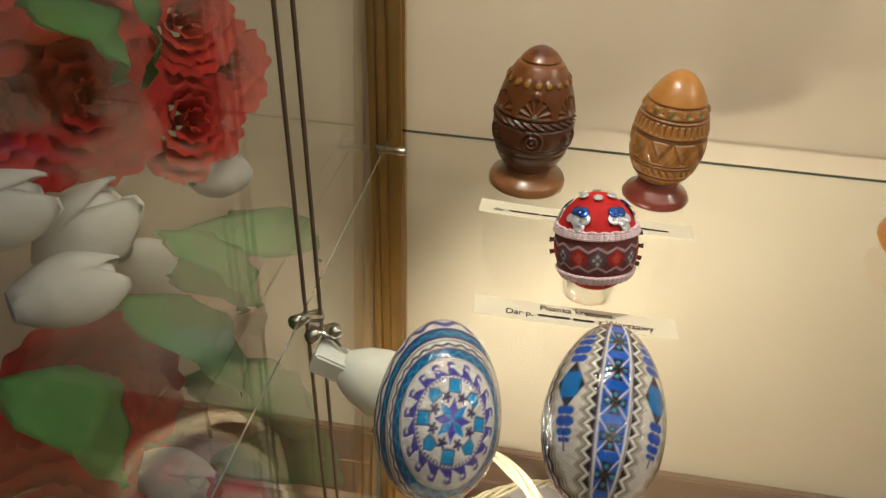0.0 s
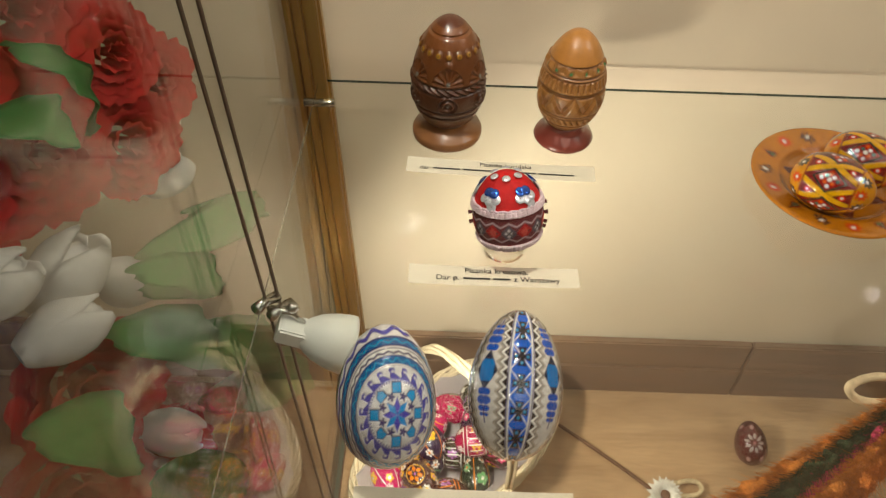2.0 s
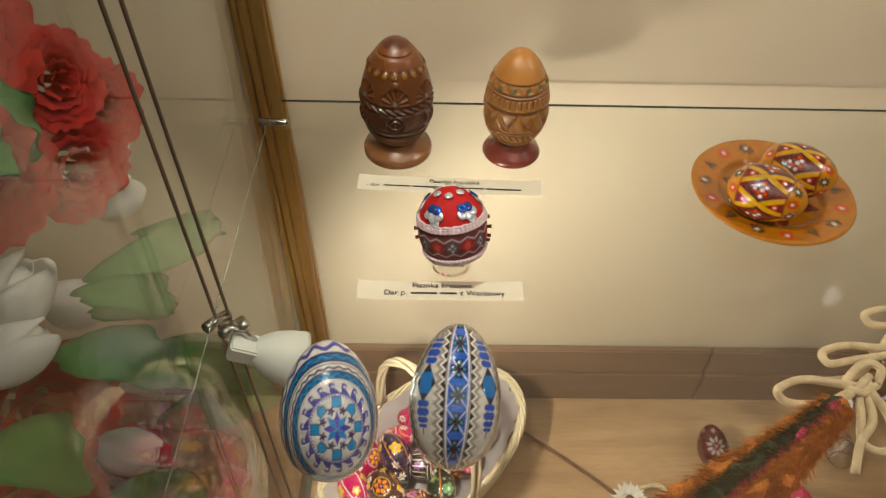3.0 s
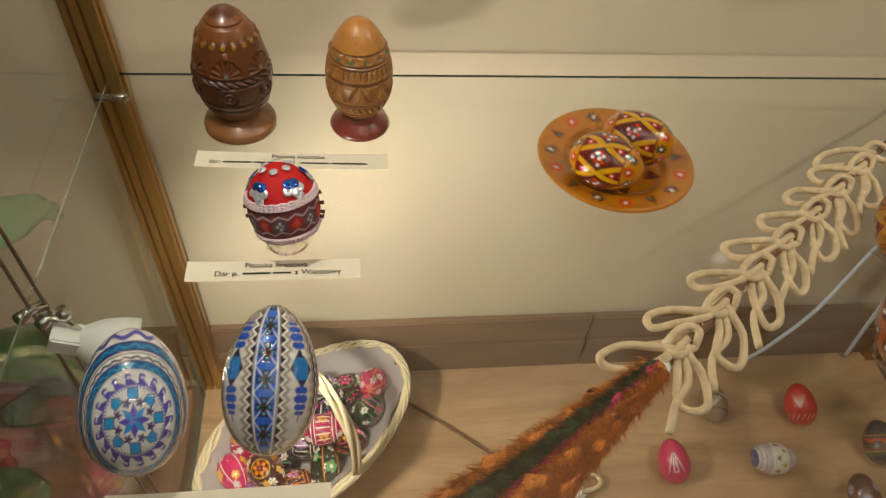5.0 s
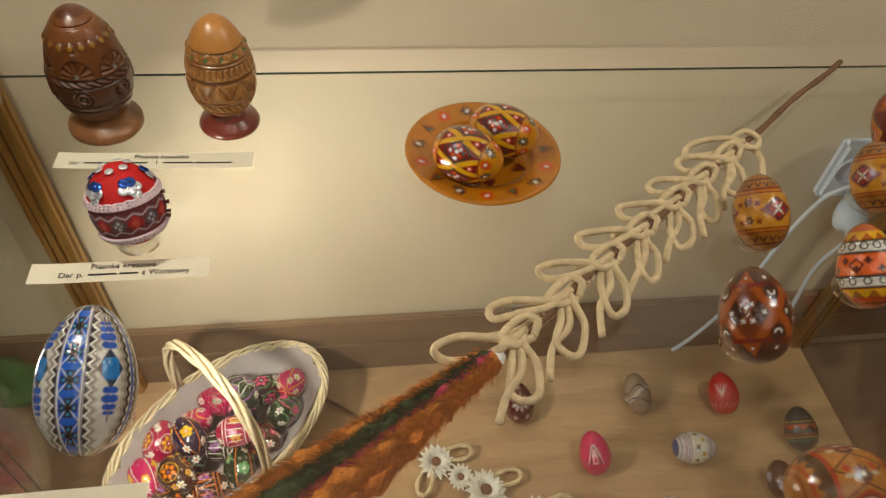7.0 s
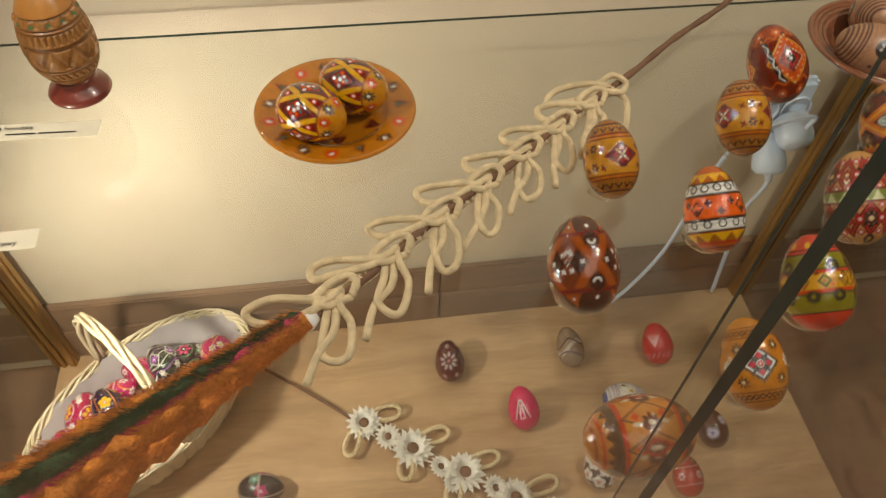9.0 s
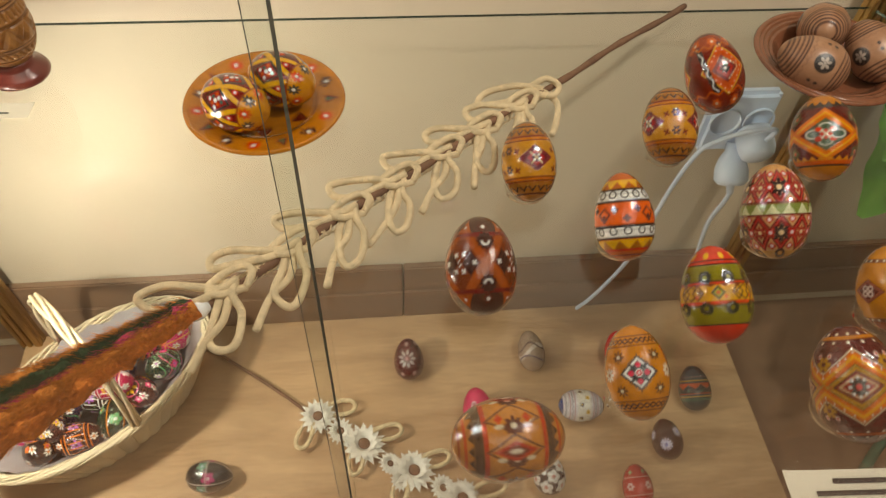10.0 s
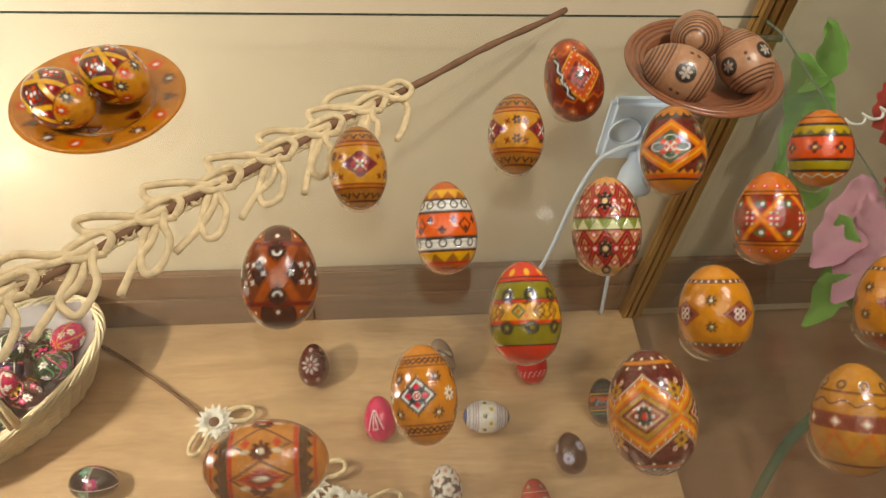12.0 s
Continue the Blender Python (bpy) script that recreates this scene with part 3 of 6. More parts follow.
def paint_orange_zigzag(p):
    p.fill((0.10, 0.012, 0.010))
    p.diamonds(4, 0.5, 0.62, 0.42, (0.50, 0.26, 0.03), 0, 0.03)
    p.diamonds(4, 0.5, 0.48, 0.33, (0.30, 0.03, 0.02))
    p.diamonds(4, 0.5, 0.40, 0.27, (0.55, 0.40, 0.22), 0, 0.022)
    p.flowers(4, 0.5, 0.24, 8, (0.03, 0.03, 0.02), (0.62, 0.08, 0.06), 0, 0.45)
    for k in range(8):
        b = k * math.pi / 4
        p.dots(4, 0.5 + 0.078 * math.sin(b), 0.032, WHITE, 0.115 * math.cos(b))
    p.diamonds(4, 0.5, 0.22, 0.20, (0.50, 0.08, 0.06), 0.5)
    p.dots(4, 0.5, 0.07, (0.75, 0.65, 0.55), 0.5)
    for v, h in ((0.645, 0.20), (0.355, -0.20)):
        p.zigzag(v, 4, h, 0.15, (0.66, 0.15, 0.015))
        p.zigzag(v, 4, h, 0.05, (0.76, 0.36, 0.03))
        g = 1 if h > 0 else -1
        p.zigzag(v - 0.07 * g, 4, h, 0.022, (0.42, 0.30, 0.06))
        p.zigzag(v + 0.065 * g, 4, h, 0.02, (0.7, 0.6, 0.4))
        for k in range(9):
            a = abs(k - 4) / 4
            p.dots(4, v + (0.5 - a) * h + 0.035 * g, 0.024, (0.80, 0.72, 0.58), (k - 4) / 8)
        p.flowers(4, v + 0.045 * g, 0.19, 6, (0.45, 0.24, 0.03), (0.1, 0.02, 0.02), 0.5)
        for dx in (-0.10, 0.10):
            p.dots(4, v + 0.11 * g, 0.055, (0.72, 0.6, 0.5), 0.5 + dx)
            p.dots(4, v + 0.11 * g, 0.03, (0.6, 0.06, 0.04), 0.5 + dx)
    p.line(0.90, (0.55, 0.2, 0.03), 0.04)
    for v in (0.93, 0.86, 0.13, 0.08):
        p.dots(13, v, 0.033, (0.75, 0.66, 0.5), v)
    p.line(0.11, (0.45, 0.1, 0.02), 0.03)


def paint_orange_beads(p):
    p.fill((0.58, 0.23, 0.020))
    p.band(0.0, 0.17, (0.26, 0.05, 0.012))
    for v in (0.83, 0.18):
        p.line(v, (0.16, 0.05, 0.02), 0.055)
        p.dots(24, v, 0.032, (0.75, 0.7, 0.5))
    p.diamonds(4, 0.5, 0.50, 0.36, (0.12, 0.02, 0.018), 0.56)
    p.diamonds(4, 0.5, 0.40, 0.29, (0.34, 0.10, 0.06), 0.56, 0.03)
    for dx, dv in ((-0.055, 0.03), (0.055, 0.03), (-0.055, -0.03), (0.055, -0.03)):
        p.rings(4, 0.5 + dv, 0.065, 0.026, (0.74, 0.58, 0.52), 0.56 + dx)
    for v in (0.64, 0.37):
        p.flowers(4, v, 0.16, 7, (0.10, 0.05, 0.02), (0.75, 0.7, 0.4), 0.06, 0.5)


def paint_orange_saltire(p):
    p.fill((0.58, 0.14, 0.012))
    p.band(0.25, 0.75, (0.26, 0.035, 0.015))
    for g in (0.25, 0.75):
        p.zigzag(0.5, 2, 0.62, 0.13, (0.70, 0.17, 0.015), g)
        p.zigzag(0.5, 2, 0.62, 0.03, (0.78, 0.36, 0.04), g)
    for v in (0.74, 0.78, 0.26, 0.22):
        p.line(v, (0.06, 0.02, 0.01), 0.022)
    for v in (0.84, 0.16):
        p.dots(13, v, 0.075, (0.62, 0.03, 0.02))
        p.dots(13, v, 0.03, (0.8, 0.7, 0.6))
    for ph in (0.0, 0.5):
        for v in (0.65, 0.35):
            p.diamonds(4, v, 0.26, 0.14, (0.10, 0.13, 0.05), ph)
            p.dots(4, v, 0.06, WHITE, ph)
            p.dots(4, v, 0.07, (0.6, 0.05, 0.04), ph + 0.12)
    for dx in (0.16, -0.16, 0.27, -0.27):
        p.diamonds(4, 0.5, 0.13, 0.14, (0.55, 0.05, 0.05), dx)
        p.dots(4, 0.5, 0.045, (0.75, 0.75, 0.6), dx)
        p.dots(4, 0.56, 0.04, (0.65, 0.6, 0.4), dx)
        p.dots(4, 0.44, 0.04, (0.65, 0.6, 0.4), dx)


def paint_orange_olive(p):
    p.fill((0.55, 0.16, 0.02))
    p.band(0.66, 0.78, (0.42, 0.30, 0.015))
    p.band(0.22, 0.34, (0.36, 0.28, 0.02))
    p.band(0.36, 0.64, (0.66, 0.08, 0.012))
    for v in (0.65, 0.79, 0.35, 0.21):
        p.line(v, BLACK, 0.045)
    p.flowers(8, 0.50, 0.20, 4, (0.10, 0.02, 0.015), (0.7, 0.4, 0.1))
    p.teeth(0.66, 0.72, 16, (0.12, 0.10, 0.02))
    p.waves(0.15, 12, 0.05, 0.03, (0.6, 0.55, 0.4))
    p.line(0.88, BLACK, 0.02)


def paint_ochre_scroll(p):
    p.fill((0.52, 0.24, 0.045))
    p.rings(9, 0.82, 0.09, 0.03, (0.10, 0.05, 0.02))
    p.line(0.76, BROWN, 0.025)
    p.band(0.44, 0.58, (0.22, 0.05, 0.03))
    p.diamonds(9, 0.51, 0.16, 0.15, (0.6, 0.3, 0.2))
    p.diamonds(9, 0.51, 0.08, 0.08, WHITE)
    p.zigzag(0.33, 8, 0.20, 0.06, (0.62, 0.16, 0.03))
    p.line(0.14, BROWN, 0.03)
    p.waves(0.67, 10, 0.06, 0.025, BROWN)


def paint_blue_rosette(p):
    """White shell with a great round rosette on its front inside blue rims."""
    p.fill((0.70, 0.70, 0.70))
    x, y = p.phi * np.maximum(p.rad, 0.15), (p.v - 0.40) * 2 * p.aspect
    u, w = x / 0.84, y / 0.98
    e = np.hypot(u, w)
    a = np.arctan2(w, u)
    s, lo, hi = 0.9, (0.015, 0.030, 0.13), (0.015, 0.10, 0.27)
    # rims from the rosette outwards: blue wave, white teeth, dark, blue, white scrolls, dark
    p.put((0.93 - e) * s, lo)
    p.put((np.abs(e - 1.03) - 0.075) * s, hi)
    p.put((np.abs(e - 1.03 - 0.035 * np.sin(26 * a)) - 0.012) * s, (0.03, 0.36, 0.60))
    p.put((np.abs(e - 0.945) - 0.010) * s, WHITE)
    p.put((1.13 - e) * s, (0.70, 0.69, 0.66))
    tooth = np.abs((a * 30 / (2 * math.pi)) % 1.0 - 0.5) * 2
    p.put((np.abs(e - 1.16 - 0.04 * tooth) - 0.020) * s, (0.03, 0.03, 0.09))
    p.put((np.abs(e - 1.26) - 0.010) * s, (0.03, 0.03, 0.09))
    p.put((1.30 - e) * s, lo)
    p.put((np.abs(e - 1.40) - 0.060) * s, hi)
    p.put((np.abs(e - 1.40 - 0.03 * np.sin(26 * a)) - 0.012) * s, (0.03, 0.34, 0.55))
    p.put((1.50 - e) * s, (0.70, 0.69, 0.68))
    p.put((np.abs(e - 1.62 - 0.05 * np.sin(18 * a)) - 0.045) * s, (0.08, 0.08, 0.36))
    p.put((1.78 - e) * s, lo)
    # a ring of curling waves
    n = 18
    saw = (a * n / (2 * math.pi)) % 1.0
    swirl = (0.08, 0.08, 0.36)
    p.put(np.maximum(0.66 - e, e - 0.69 - 0.19 * saw ** 1.3) * s, swirl)
    p.put((np.hypot((saw - 0.80) * 0.20, e - 0.84) - 0.050) * s, swirl)
    p.put((np.hypot((saw - 0.74) * 0.20, e - 0.815) - 0.022) * s, (0.72, 0.72, 0.74))
    p.put(np.maximum(np.abs(e - 0.635) - 0.020, np.abs((a * 60 / (2 * math.pi)) % 1.0 - 0.5) * 0.10 - 0.022) * s, swirl)
    for k in range(8):
        b = k * math.pi / 4
        c0, s0 = math.cos(b), math.sin(b)
        along, across = u * c0 + w * s0, -u * s0 + w * c0
        near = np.abs(across)
        # star points
        p.put(np.where(along > 0, np.abs(along - 0.165) / 0.165 + near / 0.072 - 1, 9), (0.03, 0.27, 0.66) if k % 2 else (0.09, 0.08, 0.46), 0.3)
        # pointed tiles
        tile = np.maximum(np.maximum(np.abs(along - 0.515) - 0.095, near - 0.095), along - 0.61 + near * (0.75 if k % 2 else 0.0))
        p.put(tile - 0.018, (0.02, 0.02, 0.06))
        p.put(tile, (0.03, 0.31, 0.66))
        # small dark flowers between
        bb = b + math.pi / 8
        du, dw = u - 0.36 * math.cos(bb), w - 0.36 * math.sin(bb)
        p.put(np.hypot(du, dw) - 0.070 - 0.022 * np.cos(5 * np.arctan2(dw, du)), (0.05, 0.045, 0.15))


def paint_blue_stripe(p):
    """White shell with a blue stripe of crosses from end to end, zigzag rims and leaves."""
    p.fill((0.68, 0.66, 0.62))
    lead = 0.04
    x = (p.phi - lead) * np.maximum(p.rad, 0.12)
    back = ((p.phi - lead + 2 * math.pi) % (2 * math.pi) - math.pi) * np.maximum(p.rad, 0.12)
    y = (p.v - 0.5) * 2 * p.aspect
    for xx in (x, back):
        w = 0.20 * np.sqrt(np.maximum(1 - (y / p.aspect) ** 2, 0.06)) + 0.03
        p.put(np.abs(xx) - w, (0.03, 0.14, 0.62))
        cell = (y / 0.54 + 0.5) % 1.0 - 0.5
        p.put(np.abs(np.abs(xx) / w - np.abs(cell) * 2) * 0.2 - 0.012, WHITE)
        cy = np.abs(cell * 0.54)
        ax = np.abs(xx)
        cross = np.minimum(np.maximum(ax - 0.175, cy - 0.035 - 0.30 * ax), np.maximum(cy - 0.195, ax - 0.035 - 0.30 * cy))
        p.put(np.maximum(cross, ax - w), (0.012, 0.014, 0.022))
        p.put(np.hypot(ax - 0.115, cy) - 0.030, (0.04, 0.30, 0.58))
        p.put(np.hypot(ax, cy - 0.125) - 0.030, (0.04, 0.30, 0.58))
        p.put(np.abs(np.abs(xx) - w) - 0.018, (0.75, 0.74, 0.72))
        p.put(np.abs(np.abs(xx) - w - 0.035) - 0.012, NAVY)
        saw = np.abs((y / 0.20) % 1.0 - 0.5) * 2
        p.put((np.abs(xx) - w - 0.05 - 0.11 * saw) * 0.8 + np.where(np.abs(xx) < w + 0.05, 9, 0), (0.02, 0.018, 0.02))
        p.put((np.abs(np.abs(xx) - w - 0.080 - 0.11 * saw) - 0.024) * 0.8, (0.82, 0.80, 0.74))
        p.put((np.abs(np.abs(xx) - w - 0.135 - 0.11 * saw) - 0.017) * 0.8, (0.12, 0.09, 0.06))
        p.put((np.abs(np.abs(xx) - w - 0.185 - 0.11 * saw) - 0.013) * 0.8, (0.26, 0.21, 0.15))
    for mid in (1.34, -1.34):
        xx = ((p.phi - lead - mid + math.pi) % (2 * math.pi) - math.pi) * np.maximum(p.rad, 0.12)
        saw = np.abs((y / 0.20) % 1.0 - 0.5) * 2
        for off, ww, cc in ((0.10, 0.05, (0.02, 0.018, 0.02)), (0.19, 0.022, (0.16, 0.12, 0.08)), (0.26, 0.014, (0.34, 0.28, 0.20))):
            p.put((np.abs(np.abs(xx) - off - 0.07 * saw) - ww) * 0.8, cc)
        p.put(np.abs(xx) - 0.05, (0.05, 0.12, 0.40))
    for side in (0.78, -0.78):
        dx = ((p.phi - lead - side + math.pi) % (2 * math.pi) - math.pi) * np.maximum(p.rad, 0.12)
        p.put(np.abs(dx) / 0.27 + np.abs(y - 0.22) / 0.42 - 1, (0.015, 0.03, 0.07), 0.12)
        p.put(np.maximum(np.abs(dx) / 0.27 + np.abs(y - 0.22) / 0.42 - 1, (np.maximum(np.abs(dx) - 0.18, np.abs(y - 0.22) - 0.22)) * 4), (0.02, 0.22, 0.60), 0.12)
        p.put(np.maximum(np.abs(np.abs(dx) - 0.06) - 0.01, np.abs(y - 0.22) - 0.19), (0.03, 0.12, 0.42))
        for yc, sg in ((-0.38, 1), (0.86, -1)):
            for k, (oy, r) in enumerate(((0.17, 0.15), (0.0, 0.17), (-0.16, 0.13), (-0.28, 0.08))):
                p.put(np.hypot((np.abs(dx) - 0.06) * 0.9, ((y - yc) * sg - oy) * 1.25) - r * 0.62, (0.025, 0.11, 0.52))
            p.put(np.maximum(np.abs(dx) - 0.015, np.abs((y - yc) * sg + 0.3) - 0.15), NAVY)


def paint_maroon_daisy(p):
    p.fill((0.10, 0.012, 0.012))
    p.flowers(2, 0.5, 0.62, 9, (0.50, 0.40, 0.38), (0.5, 0.08, 0.08), 0, 0.65)
    p.flowers(2, 0.5, 0.36, 9, (0.10, 0.012, 0.012), (0.5, 0.2, 0.2), 0, 0.6, 0.35)
    p.flowers(6, 0.85, 0.16, 5, (0.45, 0.3, 0.28))
    p.flowers(6, 0.16, 0.16, 5, (0.45, 0.3, 0.28), None, 0.5)


def paint_smoky(p):
    p.fill((0.34, 0.24, 0.17))
    p.waves(0.5, 2, 0.4, 0.16, (0.60, 0.50, 0.42))
    p.waves(0.62, 3, 0.3, 0.07, (0.10, 0.06, 0.05), 1.0)
    p.waves(0.32, 2, 0.3, 0.06, (0.14, 0.10, 0.12), 2.0)


def paint_pink_leaf(p):
    p.fill((0.72, 0.06, 0.16))
    x, y = p.local(3, 0.5)
    for s in (0.16, 0.34, 0.52):
        p.put(np.maximum(np.abs(np.abs(x) - s * (0.75 - y) * 0.7) - 0.04, np.abs(y) - 0.6), (0.82, 0.60, 0.62) if s != 0.34 else (0.12, 0.01, 0.04))
    p.dots(3, 0.30, 0.06, WHITE)
    p.dots(6, 0.2, 0.04, (0.15, 0.01, 0.05))


def paint_white_rows(p):
    p.fill((0.72, 0.68, 0.70))
    for v in (0.2, 0.3, 0.70, 0.8):
        p.line(v, (0.50, 0.30, 0.36), 0.03)
    for v in (0.25, 0.75, 0.12, 0.88):
        p.zigzag(v, 18, 0.03, 0.02, (0.10, 0.12, 0.20))
    p.band(0.36, 0.64, (0.78, 0.74, 0.66))
    p.flowers(7, 0.44, 0.14, 6, (0.03, 0.02, 0.05), (0.8, 0.5, 0.05))
    p.flowers(7, 0.57, 0.14, 6, (0.75, 0.45, 0.03), (0.03, 0.02, 0.05), 0.5)
    p.band(0.0, 0.07, (0.05, 0.10, 0.28))
    p.band(0.93, 1.0, (0.05, 0.10, 0.28))


def paint_red_sprays(p):
    p.fill((0.58, 0.03, 0.035))
    x, y = p.local(3, 0.62)
    for s in (-0.5, -0.25, 0.0, 0.25, 0.5):
        p.put(np.hypot((x - s * (y + 0.4)) / 0.05, y / 0.42) - 1, (0.78, 0.42, 0.40), 0.3)
    for k in range(6):
        p.dots(9, 0.22 + 0.05 * (k % 3), 0.045, (0.80, 0.6, 0.58), k / 6)


def paint_teal_stripes(p):
    p.fill((0.025, 0.05, 0.06))
    for v in (0.32, 0.66):
        p.line(v, (0.65, 0.38, 0.06), 0.035)
    p.band(0.40, 0.58, (0.03, 0.03, 0.03))
    p.teeth(0.58, 0.48, 8, (0.60, 0.12, 0.05))
    p.dots(8, 0.44, 0.05, (0.1, 0.35, 0.2))
    p.zigzag(0.25, 20, 0.03, 0.02, (0.15, 0.4, 0.2))
    p.dots(20, 0.74, 0.035, (0.6, 0.25, 0.3))
    p.line(0.38, (0.5, 0.1, 0.05), 0.02)
    p.line(0.60, (0.5, 0.1, 0.05), 0.02)


def paint_daisies_dark(p):
    p.fill((0.06, 0.018, 0.012))
    p.flowers(3, 0.42, 0.42, 12, (0.62, 0.60, 0.78), (0.2, 0.2, 0.45), 0.12, 0.55)
    p.flowers(3, 0.66, 0.34, 12, (0.62, 0.60, 0.74), (0.2, 0.2, 0.45), 0.62, 0.55)


def paint_white_blossom(p):
    p.fill((0.06, 0.045, 0.045))
    for v, ph in ((0.2, 0.0), (0.42, 0.5), (0.64, 0.0), (0.84, 0.5)):
        p.flowers(5, v, 0.42, 5, (0.74, 0.70, 0.66), (0.62, 0.30, 0.26), ph, 0.3)


def paint_red_small(p):
    p.fill((0.48, 0.05, 0.045))
    for v in (0.3, 0.7):
        p.line(v, (0.65, 0.4, 0.35), 0.03)
    p.flowers(5, 0.5, 0.28, 6, (0.72, 0.50, 0.48), (0.35, 0.02, 0.02))
    p.flowers(5, 0.82, 0.14, 4, (0.3, 0.4, 0.2))


def paint_green_pink(p):
    p.fill((0.03, 0.03, 0.03))
    p.flowers(4, 0.55, 0.42, 5, (0.42, 0.05, 0.16), (0.7, 0.5, 0.5), 0.0, 0.4)
    p.flowers(4, 0.40, 0.34, 5, (0.14, 0.30, 0.22), (0.4, 0.5, 0.55), 0.5, 0.4)
    p.meridians(4, 0.035, (0.65, 0.55, 0.50), 0.25)
    p.line(0.5, (0.60, 0.50, 0.45), 0.03)


def paint_dish_egg(p):
    """Dark panels of many colours framed by crossing yellow bands, between orange ends."""
    p.fill((0.17, 0.014, 0.012))
    for h in (0.86, -0.86):
        p.zigzag(0.5, 3, h, 0.27, (0.06, 0.02, 0.012), 0.25)
        p.zigzag(0.5, 3, h, 0.235, (0.70, 0.37, 0.035), 0.25)
    for ph in (0.25, 0.75):
        p.diamonds(3, 0.5, 0.46, 0.56, (0.025, 0.035, 0.02), ph)
        p.diamonds(3, 0.5, 0.37, 0.46, (0.26, 0.014, 0.014), ph)
        for k in range(8):
            b = k * math.pi / 4
            r = 0.26 if k % 2 == 0 else 0.17
            p.dots(3, 0.5 + 0.36 * r * math.sin(b), 0.062, ((0.78, 0.76, 0.74), (0.64, 0.10, 0.02), (0.04, 0.12, 0.09))[k % 3], ph + 0.42 * r * math.cos(b))
        p.dots(3, 0.5, 0.07, (0.80, 0.76, 0.68), ph)
        for v in (0.70, 0.30):
            p.dots(3, v, 0.10, (0.62, 0.05, 0.025), ph + 0.25)
            p.dots(3, v, 0.045, (0.80, 0.74, 0.66), ph + 0.25)
    for v0, v1, e in ((0.0, 0.20, 0.205), (0.80, 1.0, 0.795)):
        p.band(v0, v1, (0.60, 0.25, 0.025))
        p.line(e, (0.25, 0.06, 0.015), 0.025)
    for v in (0.87, 0.13):
        for k, c in enumerate(((0.06, 0.05, 0.03), (0.60, 0.07, 0.02))):
            p.flowers(4, v, 0.19, 8, c, (0.78, 0.70, 0.58), 0.5 * k, 0.5)


def paint_clay_egg(p):
    p.fill((0.42, 0.225, 0.13))
    for v in (0.72, 0.76, 0.81, 0.86, 0.91, 0.95):
        p.line(v, (0.09, 0.035, 0.022), 0.03)
    for v in (0.08, 0.13, 0.18, 0.24):
        p.line(v, (0.09, 0.035, 0.022), 0.03)
    p.zigzag(0.66, 22, 0.03, 0.02, (0.30, 0.14, 0.08))
    p.ovals(4, 0.45, 0.36, 0.36, (0.022, 0.016, 0.015))
    p.flowers(4, 0.45, 0.24, 6, (0.46, 0.38, 0.32), (0.022, 0.016, 0.015), 0, 0.75)
    p.dots(4, 0.45, 0.05, (0.5, 0.42, 0.36))
    for v in (0.40, 0.50):
        p.dots(4, v, 0.07, (0.05, 0.03, 0.025), 0.5)


def basket_paint(seed):
    r = random.Random(seed)
    grounds = [(0.035, 0.018, 0.015), (0.60, 0.04, 0.15), (0.06, 0.015, 0.012), (0.03, 0.015, 0.05), (0.42, 0.02, 0.08), (0.02, 0.035, 0.02)]
    marks = [(0.86, 0.83, 0.76), (0.84, 0.50, 0.06), (0.86, 0.80, 0.70), (0.78, 0.10, 0.24), (0.16, 0.36, 0.16), (0.80, 0.24, 0.04), (0.42, 0.14, 0.46)]

    def paint(p):
        p.fill(grounds[seed % 6])
        a, b, c = r.sample(marks, 3)
        kind = seed % 4
        if kind == 0:
            p.flowers(4, 0.5, 0.46, 6, a, b, 0.1, 0.6)
            p.flowers(4, 0.5, 0.24, 6, grounds[seed % 6], b, 0.1, 0.5, 0.5)
            p.rings(4, 0.5, 0.55, 0.02, c, 0.1)
            p.flowers(4, 0.78, 0.22, 5, c, b, 0.5)
            p.flowers(4, 0.22, 0.22, 5, c, b, 0.5)
        elif kind == 1:
            p.flowers(3, 0.45, 0.40, 5, a, b, 0.0, 0.35)
            p.dots(3, 0.45, 0.07, (0.86, 0.80, 0.70))
            p.meridians(6, 0.03, c, 0.5)
            p.flowers(3, 0.7, 0.26, 5, a, c, 0.5, 0.35)
        elif kind == 2:
            p.flowers(5, 0.5, 0.34, 6, a, grounds[seed % 6], 0.2, 0.6)
            p.zigzag(0.5, 10, 0.26, 0.025, b)
            p.meridians(16, 0.015, c, 0, 0.35, 0.65)
            for v in (0.30, 0.70, 0.78, 0.22):
                p.line(v, c, 0.03)
        else:
            for k in range(5):
                p.waves(0.2 + 0.15 * k, 3, 0.16, 0.03, (a, b, c)[k % 3], k)
            p.flowers(5, 0.5, 0.28, 8, a, c, 0.3, 0.6)
            p.diamonds(5, 0.5, 0.40, 0.52, b, 0.3, 0.03)
        for v, f in ((0.86, 0.24), (0.14, 0.24)):
            p.flowers(4, v, f, 6, (0.86, 0.80, 0.70), c, 0.25, 0.7)
        p.dots(14, 0.33, 0.035, (0.86, 0.80, 0.70))
        p.dots(14, 0.67, 0.035, (0.86, 0.80, 0.70), 0.5)
    return paint


def face_camera(x, y, z, elev, lean, spin=0.0):
    """The pose of an egg at (x, y, z) that lies back: its tip rises elev degrees over the shelf, away from the viewer; lean turns it about the upright; spin about its own axis."""
    return Matrix.Translation((x, y, z)) @ pose(0, 0, 0, 0, 0, lean) @ pose(0, 0, 0, -(90 - elev)) @ pose(0, 0, 0, 0, 0, spin)


